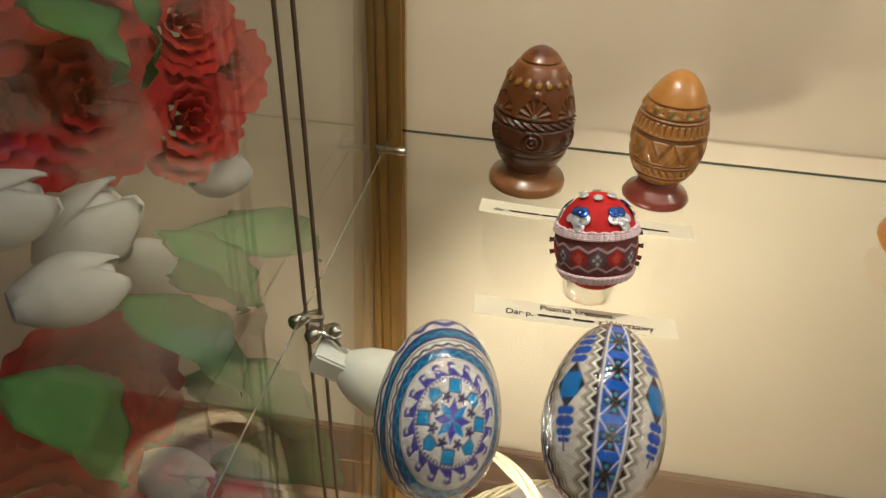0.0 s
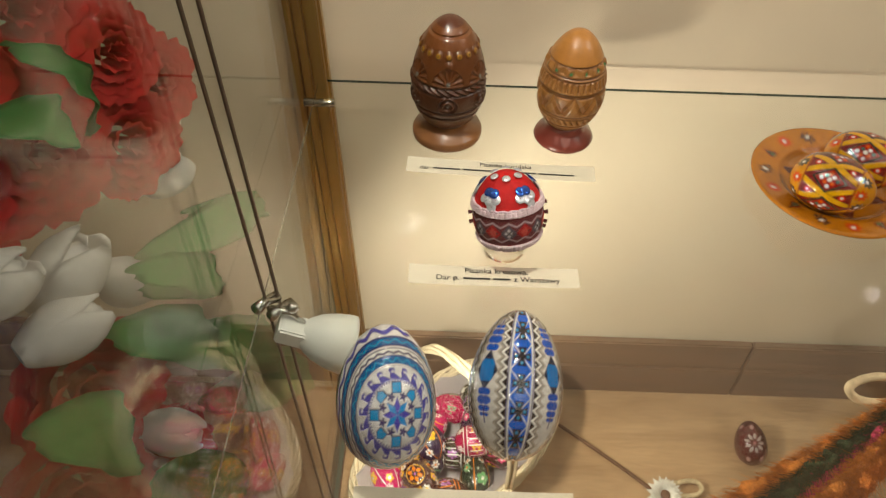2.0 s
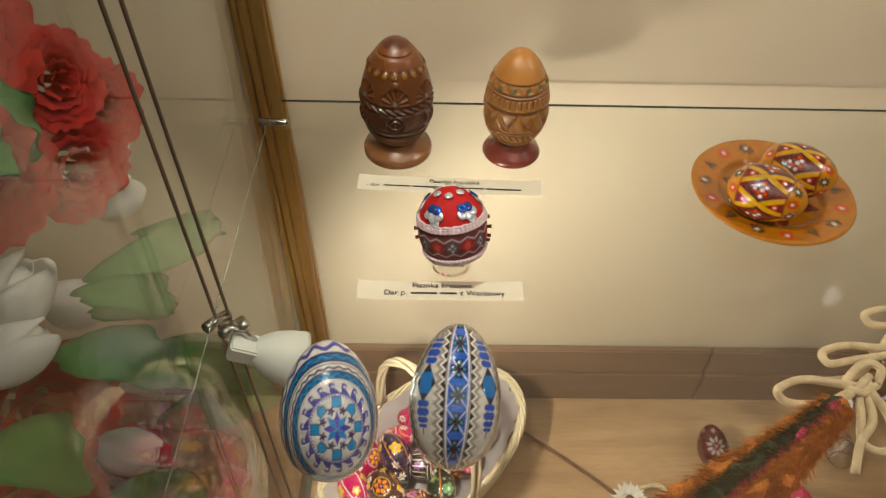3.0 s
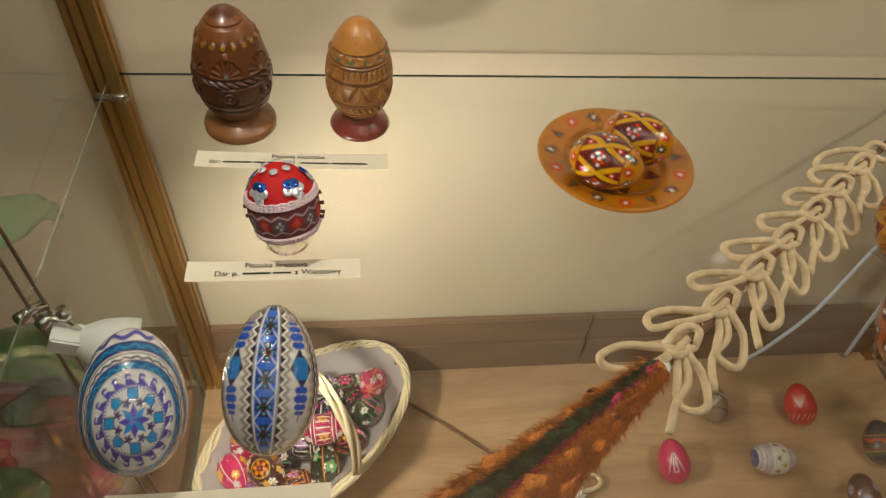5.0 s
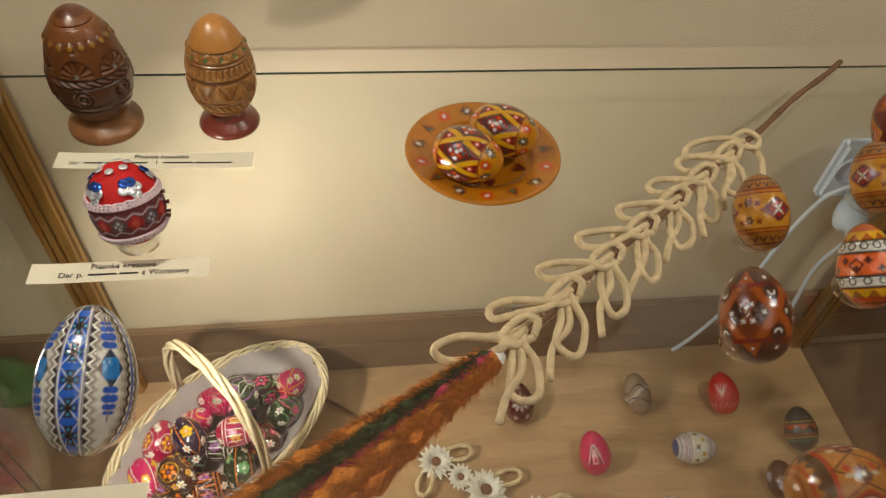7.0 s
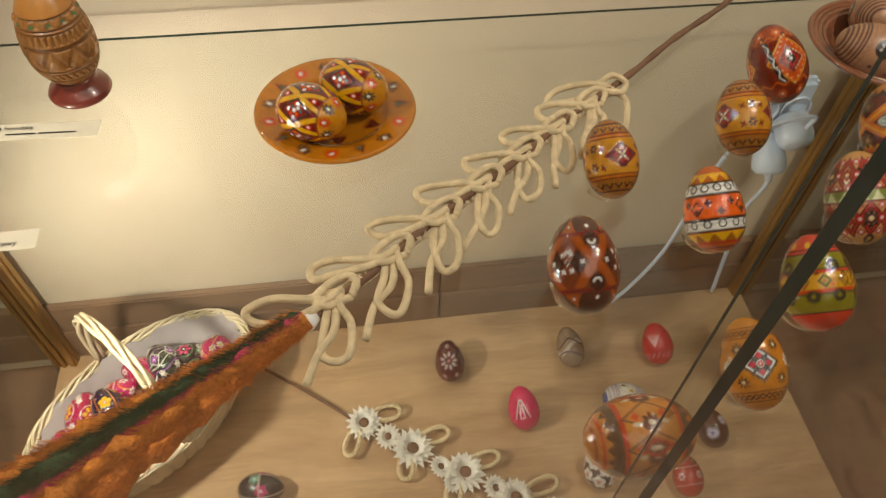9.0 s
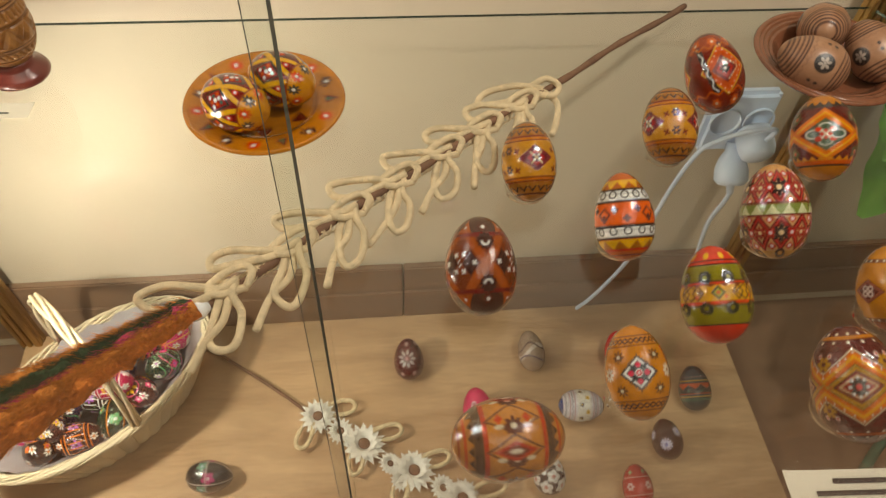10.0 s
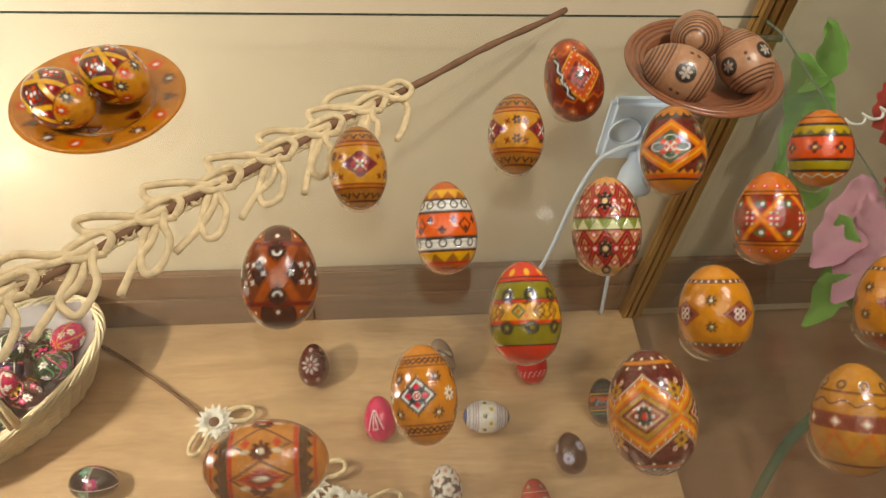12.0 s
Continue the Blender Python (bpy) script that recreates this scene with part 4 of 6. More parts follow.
def painted_egg(spec, label, group, mat=None, nu=160, nv=110, taper=0.13, name="painted_egg"):
    painter, w, h, m = spec
    ob = link_mesh(name, egg_mesh(name, w, h, painter, taper, nu, nv), mat or M_SHELL)
    ob.matrix_world = m
    return tagged(ob, label, "painted egg", group)


# name of the paint, width, height, x, y, tip's rise, lean to the left, spin, taper, label
RIGHT = [
    (paint_brown_cross, 0.0474, 0.0655, 0.585, 0.278, 34, 0, 3, 0.10, "glossy dark brown wooden egg with orange cross and white marks"),
    (paint_ochre_diamond, 0.0415, 0.0600, 0.634, 0.375, 38, 2, 3, 0.06, "glossy ochre egg with a maroon star diamond"),
    (paint_orange_bands, 0.0420, 0.0625, 0.692, 0.317, 38, 2, -15, 0.16, "glossy egg with orange, white and black bands"),
    (paint_ochre_diamond, 0.0430, 0.0610, 0.753, 0.408, 38, -2, -69, 0.06, "glossy ochre egg with small dark flowers"),
    (paint_red_lattice, 0.0480, 0.0680, 0.809, 0.469, 40, 16, -22, 0.10, "glossy red and orange egg with a black wavy stripe"),
    (paint_zigzag_flower, 0.0485, 0.0670, 0.869, 0.385, 40, -2, -27, 0.08, "glossy orange egg with zigzags round a green blossom"),
    (paint_maroon_rosettes, 0.0470, 0.0680, 0.801, 0.313, 40, 0, -21, 0.10, "cream and maroon egg with black rosettes and green belt"),
    (paint_red_olive, 0.0450, 0.0640, 0.734, 0.246, 32, 0, -21, 0.14, "glossy red, olive and yellow banded egg"),
    (paint_orange_medallion, 0.0380, 0.0565, 0.669, 0.196, 28, 3, -17, 0.07, "orange wooden egg with a black and white diamond"),
    (paint_orange_zigzag, 0.0490, 0.0690, 0.795, 0.176, 30, 2, -31, 0.08, "maroon egg with orange zigzags and beadlike dots"),
    (paint_orange_beads, 0.0450, 0.0590, 0.855, 0.242, 38, 0, -38, 0.04, "orange egg with maroon diamonds and white dots"),
    (paint_orange_saltire, 0.0470, 0.0650, 0.919, 0.317, 42, -2, -41, 0.10, "glossy orange egg with crossed bands and red dots"),
    (paint_orange_olive, 0.0470, 0.0600, 0.987, 0.386, 44, -2, -41, 0.10, "orange and olive banded egg with black lines"),
    (paint_ochre_scroll, 0.0450, 0.0640, 0.912, 0.166, 36, -6, -56, 0.08, "ochre egg with a dark belt of diamonds"),
    (paint_orange_beads, 0.0470, 0.0640, 0.976, 0.243, 40, -8, 9, 0.08, "orange egg with maroon diamonds and white dots"),
]


def egg_ring(x, y, z, r=0.0155, h=0.009):
    ob = part("egg_ring", lathe([(r, 0), (r + 0.0012, 0), (r + 0.0016, h), (r - 0.001, h), (r, 0)], 40), M_CLEAR)
    ob.location = (x, y, z)
    ob.visible_shadow = False
    return tagged(ob, "clear plastic ring under an egg on the shelf", "egg ring", "egg rings")


for f_, w_, h_, x_, y_, e_, l_, s_, t_, label_ in RIGHT:
    painted_egg((f_, w_, h_, face_camera(x_, y_, SHELF + 0.004 + w_ / 2, e_, l_, s_)), label_, "eggs on the shelf", taper=t_)
    egg_ring(x_, y_ - 0.004, SHELF + 0.0003)
painted_egg((paint_barrel, 0.0460, 0.0640, pose(0.585, 0.159, SHELF + 0.026) @ pose(0, 0, 0, 0, 90, 2) @ pose(0, 0, 0, 0, 0, 130)), "ochre wooden egg lying on its side, with red and black bands", "eggs on the shelf", taper=0.02)
egg_ring(0.585, 0.159, SHELF + 0.0003)

# the two great blue eggs
painted_egg((paint_blue_rosette, 0.0560, 0.0800, face_camera(0.094, 0.247, SHELF + 0.035, 36, 4, 14)), "large white goose egg with a blue rosette", "blue goose eggs", M_SHELL, 280, 200, 0.10)
painted_egg((paint_blue_stripe, 0.0540, 0.0850, face_camera(0.167, 0.258, SHELF + 0.034, 32, -4, 0)), "large white goose egg with blue crosses and leaves", "blue goose eggs", M_SHELL, 280, 200, 0.12)
egg_ring(0.094, 0.240, SHELF + 0.0003, 0.018, 0.012)
egg_ring(0.167, 0.250, SHELF + 0.0003, 0.018, 0.012)

# eggs on the showcase floor: paint, width, height, x, y, rise, lean, spin, label
LOW = [
    (paint_maroon_daisy, 0.044, 0.061, 0.556, 0.526, 28, 2, -10, "dark maroon egg with a pale daisy"),
    (paint_smoky, 0.040, 0.061, 0.738, 0.528, 30, 8, -26, "smoky brown marbled egg"),
    (paint_pink_leaf, 0.044, 0.062, 0.647, 0.439, 28, 6, -22, "bright pink egg with pale leaf strokes"),
    (paint_red_sprays, 0.046, 0.064, 0.869, 0.515, 34, 6, -35, "red egg with pale sprays"),
    (paint_teal_stripes, 0.046, 0.065, 0.963, 0.448, 26, 0, -44, "dark teal egg with thin coloured stripes"),
    (paint_daisies_dark, 0.042, 0.056, 0.901, 0.376, 26, 8, -45, "dark brown egg with lilac daisies"),
    (paint_white_blossom, 0.043, 0.055, 0.729, 0.341, 20, 4, -35, "dark egg covered in white blossoms"),
    (paint_red_small, 0.040, 0.055, 0.843, 0.316, 20, 2, -46, "red egg with pale flowers and lines"),
]
for f_, w_, h_, x_, y_, e_, l_, s_, label_ in LOW:
    painted_egg((f_, w_, h_, face_camera(x_, y_, w_ / 2 + 0.001, e_, l_, s_)), label_ + ", on the wooden base", "eggs on the base", nu=96, nv=72)
painted_egg((paint_white_rows, 0.046, 0.065, pose(0.793, 0.434, 0.0235) @ pose(0, 0, 0, 0, 90, -4) @ pose(0, 0, 0, 0, 0, 140)), "white egg with rows of yellow and black flowers, lying down", "eggs on the base", nu=96, nv=72, taper=0.06)
painted_egg((paint_green_pink, 0.042, 0.060, pose(0.288, 0.373, 0.0215) @ pose(0, 0, 0, 0, 90, -4) @ pose(0, 0, 0, 0, 0, 120)), "dark egg with pink and green flowers, lying down", "eggs on the base", nu=96, nv=72, taper=0.08)

# ---- things on the shelf ----


def carve_dark(phi, v):
    g = np.zeros_like(v)
    for c in (0.24, 0.30, 0.47, 0.53, 0.90):
        g -= 0.0009 * np.exp(-((v - c) / 0.008) ** 2)
    rope = (v > 0.475) & (v < 0.525)
    g += np.where(rope, 0.0007 * np.sin(phi * 26 + v * 160), 0)
    for n, c, r in ((6, 0.38, 0.27), (6, 0.66, 0.34)):
        step = 2 * math.pi / n
        a = (phi + step / 2) % step - step / 2
        x, y = a, (v - c) * 3.3
        q, t = np.hypot(x, y), np.arctan2(y, x)
        if c < 0.5:
            g += np.where(q < r, 0.0008 * np.cos(q * 48), 0)
        else:
            y = (v - 0.565) * 3.3
            q, t = np.hypot(x, y), np.arctan2(y, x)
            g += np.where((q < 0.42) & (y > 0), -0.0010 * np.abs(np.cos(t * 6)) * np.minimum(1, q * 6), 0)
    for n, c in ((18, 0.785), (3, 0.72)):
        step = 2 * math.pi / n
        x, y = (phi + step / 2) % step - step / 2, (v - c) * 3.3
        q = np.hypot(x * 0.8, y)
        g += np.where(q < 0.10, 0.0009 * np.sqrt(np.maximum(0, 1 - (q / 0.10) ** 2)), 0)
    return g * 1.7


def paint_dark_wood(p):
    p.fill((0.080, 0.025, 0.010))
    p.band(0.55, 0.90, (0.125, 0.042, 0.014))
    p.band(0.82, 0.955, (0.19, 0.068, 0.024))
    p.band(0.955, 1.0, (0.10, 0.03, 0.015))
    for v in (0.24, 0.30, 0.47, 0.53):
        p.line(v, (0.05, 0.018, 0.008), 0.03)
    p.dots(18, 0.785, 0.055, (0.42, 0.22, 0.03))
    p.dots(18, 0.785, 0.025, (0.10, 0.05, 0.02))
    p.dots(6, 0.575, 0.055, (0.20, 0.22, 0.20))
    p.dots(6, 0.38, 0.045, (0.20, 0.16, 0.13))
    p.rings(6, 0.38, 0.24, 0.02, (0.06, 0.02, 0.01))


def carve_pale(phi, v):
    g = np.zeros_like(v)
    for c in (0.16, 0.26, 0.29, 0.50, 0.52, 0.64, 0.67, 0.76):
        g -= 0.0010 * np.exp(-((v - c) / 0.007) ** 2)
    g += np.where((v > 0.55) & (v < 0.63), -0.0010 * np.maximum(0, np.sin(phi * 34)), 0)
    g += np.where((v > 0.19) & (v < 0.25), -0.0010 * np.maximum(0, np.sin(phi * 30 + v * 60)), 0)
    z = np.abs((phi * 9 / (2 * math.pi)) % 1.0 - 0.5) * 2
    h = (v - 0.31) / 0.18
    g += np.where((h > 0) & (h < 1), -0.0014 * np.maximum(0, 1 - np.abs(h - z) * 2.6), 0)
    g += np.where((v > 0.70) & (v < 0.75), 0.0007 * np.sin(phi * 14), 0)
    return g * 1.7


def paint_pale_wood(p):
    p.fill((0.40, 0.19, 0.065))
    p.band(0.76, 1.0, (0.52, 0.24, 0.075))
    for v in (0.16, 0.26, 0.29, 0.50, 0.52, 0.64, 0.67, 0.76):
        p.line(v, (0.19, 0.075, 0.025), 0.025)
    p.zigzag(0.59, 34, 0.07, 0.015, (0.24, 0.10, 0.03))
    p.zigzag(0.22, 30, 0.05, 0.02, (0.20, 0.08, 0.025))
    p.teeth(0.31, 0.48, 9, (0.30, 0.13, 0.04))
    p.dots(12, 0.715, 0.09, (0.30, 0.14, 0.05), 0.5)
    p.dots(12, 0.715, 0.045, (0.05, 0.22, 0.09), 0.5)
    p.dots(10, 0.12, 0.05, (0.55, 0.30, 0.08))


def carved_egg(x, y, w, h, base, painter, relief, stand_mat, stand, label, stand_label):
    t = thing("carved_egg", pose(x, y, SHELF), label, "carved egg", "carved wooden eggs")
    sh = link_mesh("shell", egg_mesh("shell", w, h, painter, 0.17, 280, 220, relief), M_SHELL_MATT, t)
    sh.location = (0, 0, base + h / 2)
    part("stand", lathe(stand, 64), stand_mat, t, stand_label)


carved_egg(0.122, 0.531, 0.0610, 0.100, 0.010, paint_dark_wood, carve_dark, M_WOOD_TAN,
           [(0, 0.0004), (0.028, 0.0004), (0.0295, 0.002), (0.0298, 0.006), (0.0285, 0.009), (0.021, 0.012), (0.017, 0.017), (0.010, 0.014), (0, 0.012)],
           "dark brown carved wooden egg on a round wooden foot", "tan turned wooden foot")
carved_egg(0.222, 0.531, 0.0555, 0.090, 0.012, paint_pale_wood, carve_pale, M_WOOD_RED,
           [(0, 0.0004), (0.0245, 0.0004), (0.0255, 0.003), (0.0235, 0.007), (0.018, 0.011), (0.0155, 0.015), (0.016, 0.018), (0.010, 0.016), (0, 0.014)],
           "light brown carved wooden egg on a reddish foot", "reddish turned wooden foot")

M_SEQUIN = solid("silver_sequin", (0.74, 0.77, 0.84), 0.3, 0.55, vary=0.25, bump=0)
M_SEQUIN_BLUE = solid("blue_sequin", (0.04, 0.14, 0.62), 0.18, 0.8, vary=0.2, bump=0)
M_LACE = solid("pale_pink_lace", (0.74, 0.58, 0.63), 0.85, scale=900, vary=0.3, bump=0.8)
M_BEAD = solid("dark_bead", (0.10, 0.02, 0.025), 0.2, coat=0.6, vary=0.1, bump=0)
M_FELT = painted("red_cloth", 0.75, 0.0, 0.5, 0.12)


def paint_sequin_egg(p):
    p.fill((0.56, 0.012, 0.014))
    p.band(0.24, 0.60, (0.16, 0.035, 0.04))
    for ph in (0.0, 0.5):
        p.diamonds(7, 0.42, 0.24, 0.26, (0.42, 0.03, 0.03) if ph else (0.10, 0.08, 0.10), ph)
        p.diamonds(7, 0.42, 0.13, 0.15, (0.60, 0.10, 0.08) if ph else (0.55, 0.50, 0.52), ph)
    p.zigzag(0.52, 14, 0.05, 0.025, (0.55, 0.42, 0.45))
    p.zigzag(0.32, 14, 0.05, 0.025, (0.55, 0.42, 0.45))
    p.crosses(7, 0.42, 0.10, 0.02, BLACK, 0.0, 0.78)
    p.dots(14, 0.42, 0.03, (0.05, 0.02, 0.02), 0.25)


def sequin_egg(x, y):
    w, h = 0.0500, 0.0600
    t = thing("sequin_egg", pose(x, y, SHELF + 0.0075 + h / 2, -16, -7), "red cloth egg with sequins, lace bands and woven belt", "decorated egg")
    link_mesh("shell", egg_mesh("shell", w, h, paint_sequin_egg, 0.08, 200, 140), M_FELT, t)

    def at(phi, v, out=0.0):
        c = 2 * v - 1
        r = math.sqrt(1 - c * c) * (1 - 0.08 * c) * w / 2 + out
        return Vector((r * math.sin(phi), -r * math.cos(phi), c * h / 2 + out * c))

    for v, k in ((0.62, 1), (0.23, -1)):
        bm = bmesh.new()
        for row in range(4):
            n = 220
            pts = [at(2 * math.pi * i / n, v + 0.016 * row * k + (0.012 * abs(math.sin(math.pi * i / 10)) if row == 3 else 0) * k, 0.0008 + 0.0004 * math.sin(i * 1.3)) for i in range(n)]
            tube(pts, 0.0011, 6, bm, True)
        part("lace_band", bm, M_LACE, t, "pale pink lace band")
    for i in range(5):
        phi = 2 * math.pi * (i + 0.52) / 5
        for k, (dp, dv, mat) in enumerate(((0, 0, M_SEQUIN), (0.22, 0.02, M_SEQUIN), (-0.22, 0.02, M_SEQUIN), (0.11, 0.075, M_SEQUIN_BLUE), (-0.13, 0.08, M_SEQUIN_BLUE), (0.10, -0.05, M_SEQUIN))):
            p = at(phi + dp, 0.77 + dv, 0.0006)
            turn = p.normalized().to_track_quat("Z", "Y").to_matrix().to_4x4()
            bm = lathe([(0.0004, 0.0003), (0.0017, 0.0001), (0.0036, 0.0005), (0.0034, 0.0009), (0.0004, 0.0006)], 12, None, Matrix.Translation(p) @ turn @ pose(0, 0, 0, random.uniform(-9, 9), random.uniform(-9, 9)))
            part("sequin", bm, mat, t)
    for k in range(6):
        p = at(2 * math.pi * k / 6, 0.965, 0.0006)
        turn = p.normalized().to_track_quat("Z", "Y").to_matrix().to_4x4()
        part("sequin", lathe([(0.0004, 0.0003), (0.0030, 0.0002), (0.0028, 0.0008), (0.0004, 0.0006)], 12, None, Matrix.Translation(p) @ turn), M_SEQUIN, t)
    for phi, v in ((1.62, 0.58), (1.62, 0.45), (1.64, 0.33), (-1.62, 0.50), (-1.62, 0.38), (1.66, 0.27)):
        part("bead", tube([at(phi, v, 0), at(phi, v, 0.0028)], [0.0012, 0.0016], 8), M_BEAD, t)


sequin_egg(0.167, 0.397)
egg_ring(0.167, 0.397, SHELF + 0.0003, 0.015, 0.012)


def polar_mesh(name, profile, painter, nu=160, steps=6):
    """A turned dish with a paint layer: painter gets the angle, the radius and the height, and returns colours."""
    pts = []
    for (r0, z0), (r1, z1) in zip(profile, profile[1:]):
        for s in range(steps):
            pts.append((r0 + (r1 - r0) * s / steps, z0 + (z1 - z0) * s / steps))
    pts.append(profile[-1])
    bm = lathe(pts, nu)
    me = bpy.data.meshes.new(name)
    bm.to_mesh(me)
    bm.free()
    co = np.array([v.co[:] for v in me.vertices])
    col = painter(np.arctan2(co[:, 1], co[:, 0]), np.hypot(co[:, 0], co[:, 1]), co[:, 2])
    layer = me.color_attributes.new("paint", "FLOAT_COLOR", "POINT")
    layer.data.foreach_set("color", np.hstack([col, np.ones((len(col), 1))]).astype(np.float32).ravel())
    return me


def dish_paint(phi, r, z):
    col = np.tile(np.array((0.49, 0.185, 0.030)), (len(phi), 1))

    def put(d, c):
        a = np.clip(0.5 - d / 0.0010, 0, 1)[:, None]
        col[:] = col * (1 - a) + np.array(c) * a
    top = np.where(z > 0.0045, 0, 9)
    put(np.abs(r - 0.0415) - 0.0004 + top, (0.25, 0.07, 0.015))
    n = 15
    cell = np.round(phi / (2 * math.pi / n)).astype(int) % n
    a = ((phi + math.pi / n) % (2 * math.pi / n) - math.pi / n) * 0.0535 * 0.62
    y = (r - 0.0535) * 0.62
    kind = cell % 3
    tri = np.maximum(np.abs(a) * 1.0 + (y - 0.004) * 0.5, -y - 0.0035)
    put(np.where(kind == 0, tri, 9) + top, (0.16, 0.014, 0.012))
    put(np.where(kind == 0, tri + 0.0016, 9) + top, (0.05, 0.15, 0.06))
    star = np.hypot(a, y) - 0.0032 - 0.0012 * np.cos(7 * np.arctan2(y, a))
    put(np.where(kind == 1, star, 9) + top, (0.10, 0.04, 0.02))
    put(np.where(kind == 2, np.hypot(a, y) - 0.0034, 9) + top, (0.60, 0.07, 0.02))
    put(np.hypot(a, y) - 0.0011 + np.where(kind == 0, 9, 0) + top, (0.8, 0.76, 0.66))
    six = np.abs((phi * 6 / (2 * math.pi)) % 1.0 - 0.5) * 2
    put(np.where((r > 0.028) & (r < 0.040), (six - (0.040 - r) / 0.012 * 0.5) * 0.012, 9) + top, (0.13, 0.018, 0.010))
    return col


plate = link_mesh("painted_plate", polar_mesh("painted_plate", [(0, 0.0004), (0.034, 0.0004), (0.036, 0.002), (0.0645, 0.0105), (0.0655, 0.0120), (0.0645, 0.0133), (0.044, 0.0100), (0.038, 0.0065), (0.030, 0.0050), (0, 0.0048)], dish_paint, 220), M_SHELL)
plate.matrix_world = pose(0.433, 0.472, SHELF)
tagged(plate, "round orange-brown wooden plate with a painted rim", "plate")
for x_, y_, z_, a_, s_ in ((0.415, 0.448, 0.0262, -128, 20), (0.449, 0.476, 0.0262, -124, 70)):
    painted_egg((paint_dish_egg, 0.0450, 0.0605, Matrix.Translation((x_, y_, SHELF + z_ + 0.0018)) @ pose(0, 0, 0, 0, 0, a_) @ pose(0, 0, 0, -82) @ pose(0, 0, 0, 0, 0, s_)), "lacquered ochre egg with red and white painting on a plate", "eggs on the plate", taper=0.10)


def clay_paint(phi, r, z):
    col = np.tile(np.array((0.25, 0.10, 0.055)), (len(phi), 1))
    dark = (np.abs(np.sin(phi * 45 + r * 900)) * 0.35 + 0.65)[:, None]
    rim = ((r > 0.051) & (r < 0.060) & (z > 0.01))[:, None]
    return np.where(rim, col * dark, col)


M_CLAYPAINT = painted("glazed_clay", 0.24, 0.8, 0.25, 0.16)
clay = link_mesh("clay_bowl", polar_mesh("clay_bowl", [(0, 0.0004), (0.036, 0.0004), (0.045, 0.006), (0.0655, 0.0185), (0.0685, 0.0215), (0.0672, 0.0235), (0.0640, 0.0232), (0.0622, 0.0215), (0.0605, 0.0225), (0.0585, 0.0208), (0.0560, 0.0212), (0.0535, 0.0195), (0.0510, 0.0195), (0.0485, 0.0170), (0.042, 0.0095), (0.032, 0.006), (0, 0.0055)], clay_paint, 180, 3), M_CLAYPAINT)
clay.matrix_world = pose(0.931, 0.497, SHELF)
tagged(clay, "brown clay bowl with a ridged rim", "bowl")
for x_, y_, z_, w_, h_, a_, e_, s_ in ((0.899, 0.475, 0.0310, 0.0460, 0.0610, 60, 12, 40), (0.928, 0.521, 0.0340, 0.0440, 0.0570, 150, 24, 0), (0.960, 0.488, 0.0330, 0.0440, 0.0580, 20, 24, 10)):
    painted_egg((paint_clay_egg, w_, h_, Matrix.Translation((x_, y_, SHELF + z_)) @ pose(0, 0, 0, 0, 0, a_) @ pose(0, 0, 0, -(90 - e_)) @ pose(0, 0, 0, 0, 0, s_)), "unglazed clay egg with ridges and black flower discs, in a bowl", "clay eggs", M_SHELL_MATT, taper=0.12, name="clay_egg")


# ---- paper labels ----


def letters(text, size, m, parent, name="lettering"):
    cu = bpy.data.curves.new(name, "FONT")
    cu.body, cu.size, cu.align_x, cu.align_y, cu.offset = text, size, "CENTER", "CENTER", size * 0.005
    tmp = bpy.data.objects.new(name, cu)
    me = bpy.data.meshes.new_from_object(tmp)
    bpy.data.objects.remove(tmp)
    ob = link_mesh(name, me, M_INK, parent, False)
    ob.matrix_local = m
    return ob


def bar(x0, x1, y, h, parent, z=0.0007):
    part("text_bar", box(x0, y - h / 2, z - 0.0001, x1, y + h / 2, z), M_INK, parent, smooth=False)


def paper_label(x, y, w, d, turn, label):
    t = thing("paper_label", pose(x, y, SHELF + 0.0003, 0, 0, turn), label, "label", "paper labels")
    bm = bmesh.new()
    bmesh.ops.create_grid(bm, x_segments=12, y_segments=2, size=0.5)
    for v in bm.verts:
        v.co = (v.co.x * w, v.co.y * d, 0.0003 + 0.0010 * (abs(v.co.x) * 2) ** 6)
    bmesh.ops.solidify(bm, geom=bm.faces[:], thickness=0.0002)
    part("paper", bm, M_PAPER, t, smooth=False)
    return t


la = paper_label(0.159, 0.3675, 0.1205, 0.0180, 0.0, "cream paper strip printed with two short lines")
letters("Pisanka kresowa.", 0.0066, pose(0.002, 0.0042, 0.0009), la)
letters("Dar p.", 0.0066, pose(-0.0325, -0.0028, 0.0009), la)
for x0_, x1_ in ((-0.0215, -0.0025), (-0.0005, 0.0118)):
    bar(x0_, x1_, -0.0030, 0.0014, la, 0.0010)
letters("z Warszawy", 0.0066, pose(0.0305, -0.0028, 0.0009), la)
la = paper_label(0.167, 0.4835, 0.154, 0.0190, -2.2, "cream paper strip printed with two lines of text")
letters("Pisanka huculska", 0.0064, pose(0.004, 0.0040, 0.0009), la)
letters("- dar", 0.0064, pose(-0.064, -0.0030, 0.0009), la)
for x0_, x1_ in ((-0.0550, -0.0330), (-0.0310, -0.0060), (0.0060, 0.0290), (0.0310, 0.0600)):
    bar(x0_, x1_, -0.0032, 0.0014, la, 0.0010)
letters("I", 0.0064, pose(0.001, -0.0030, 0.0009), la)
la = paper_label(0.139, 0.196, 0.122, 0.026, 0.0, "cream paper strip with a line of print, before the blue eggs")
bar(-0.022, 0.02, 0.004, 0.003, la, 0.0010)
bar(-0.042, 0.04, -0.004, 0.003, la, 0.0010)
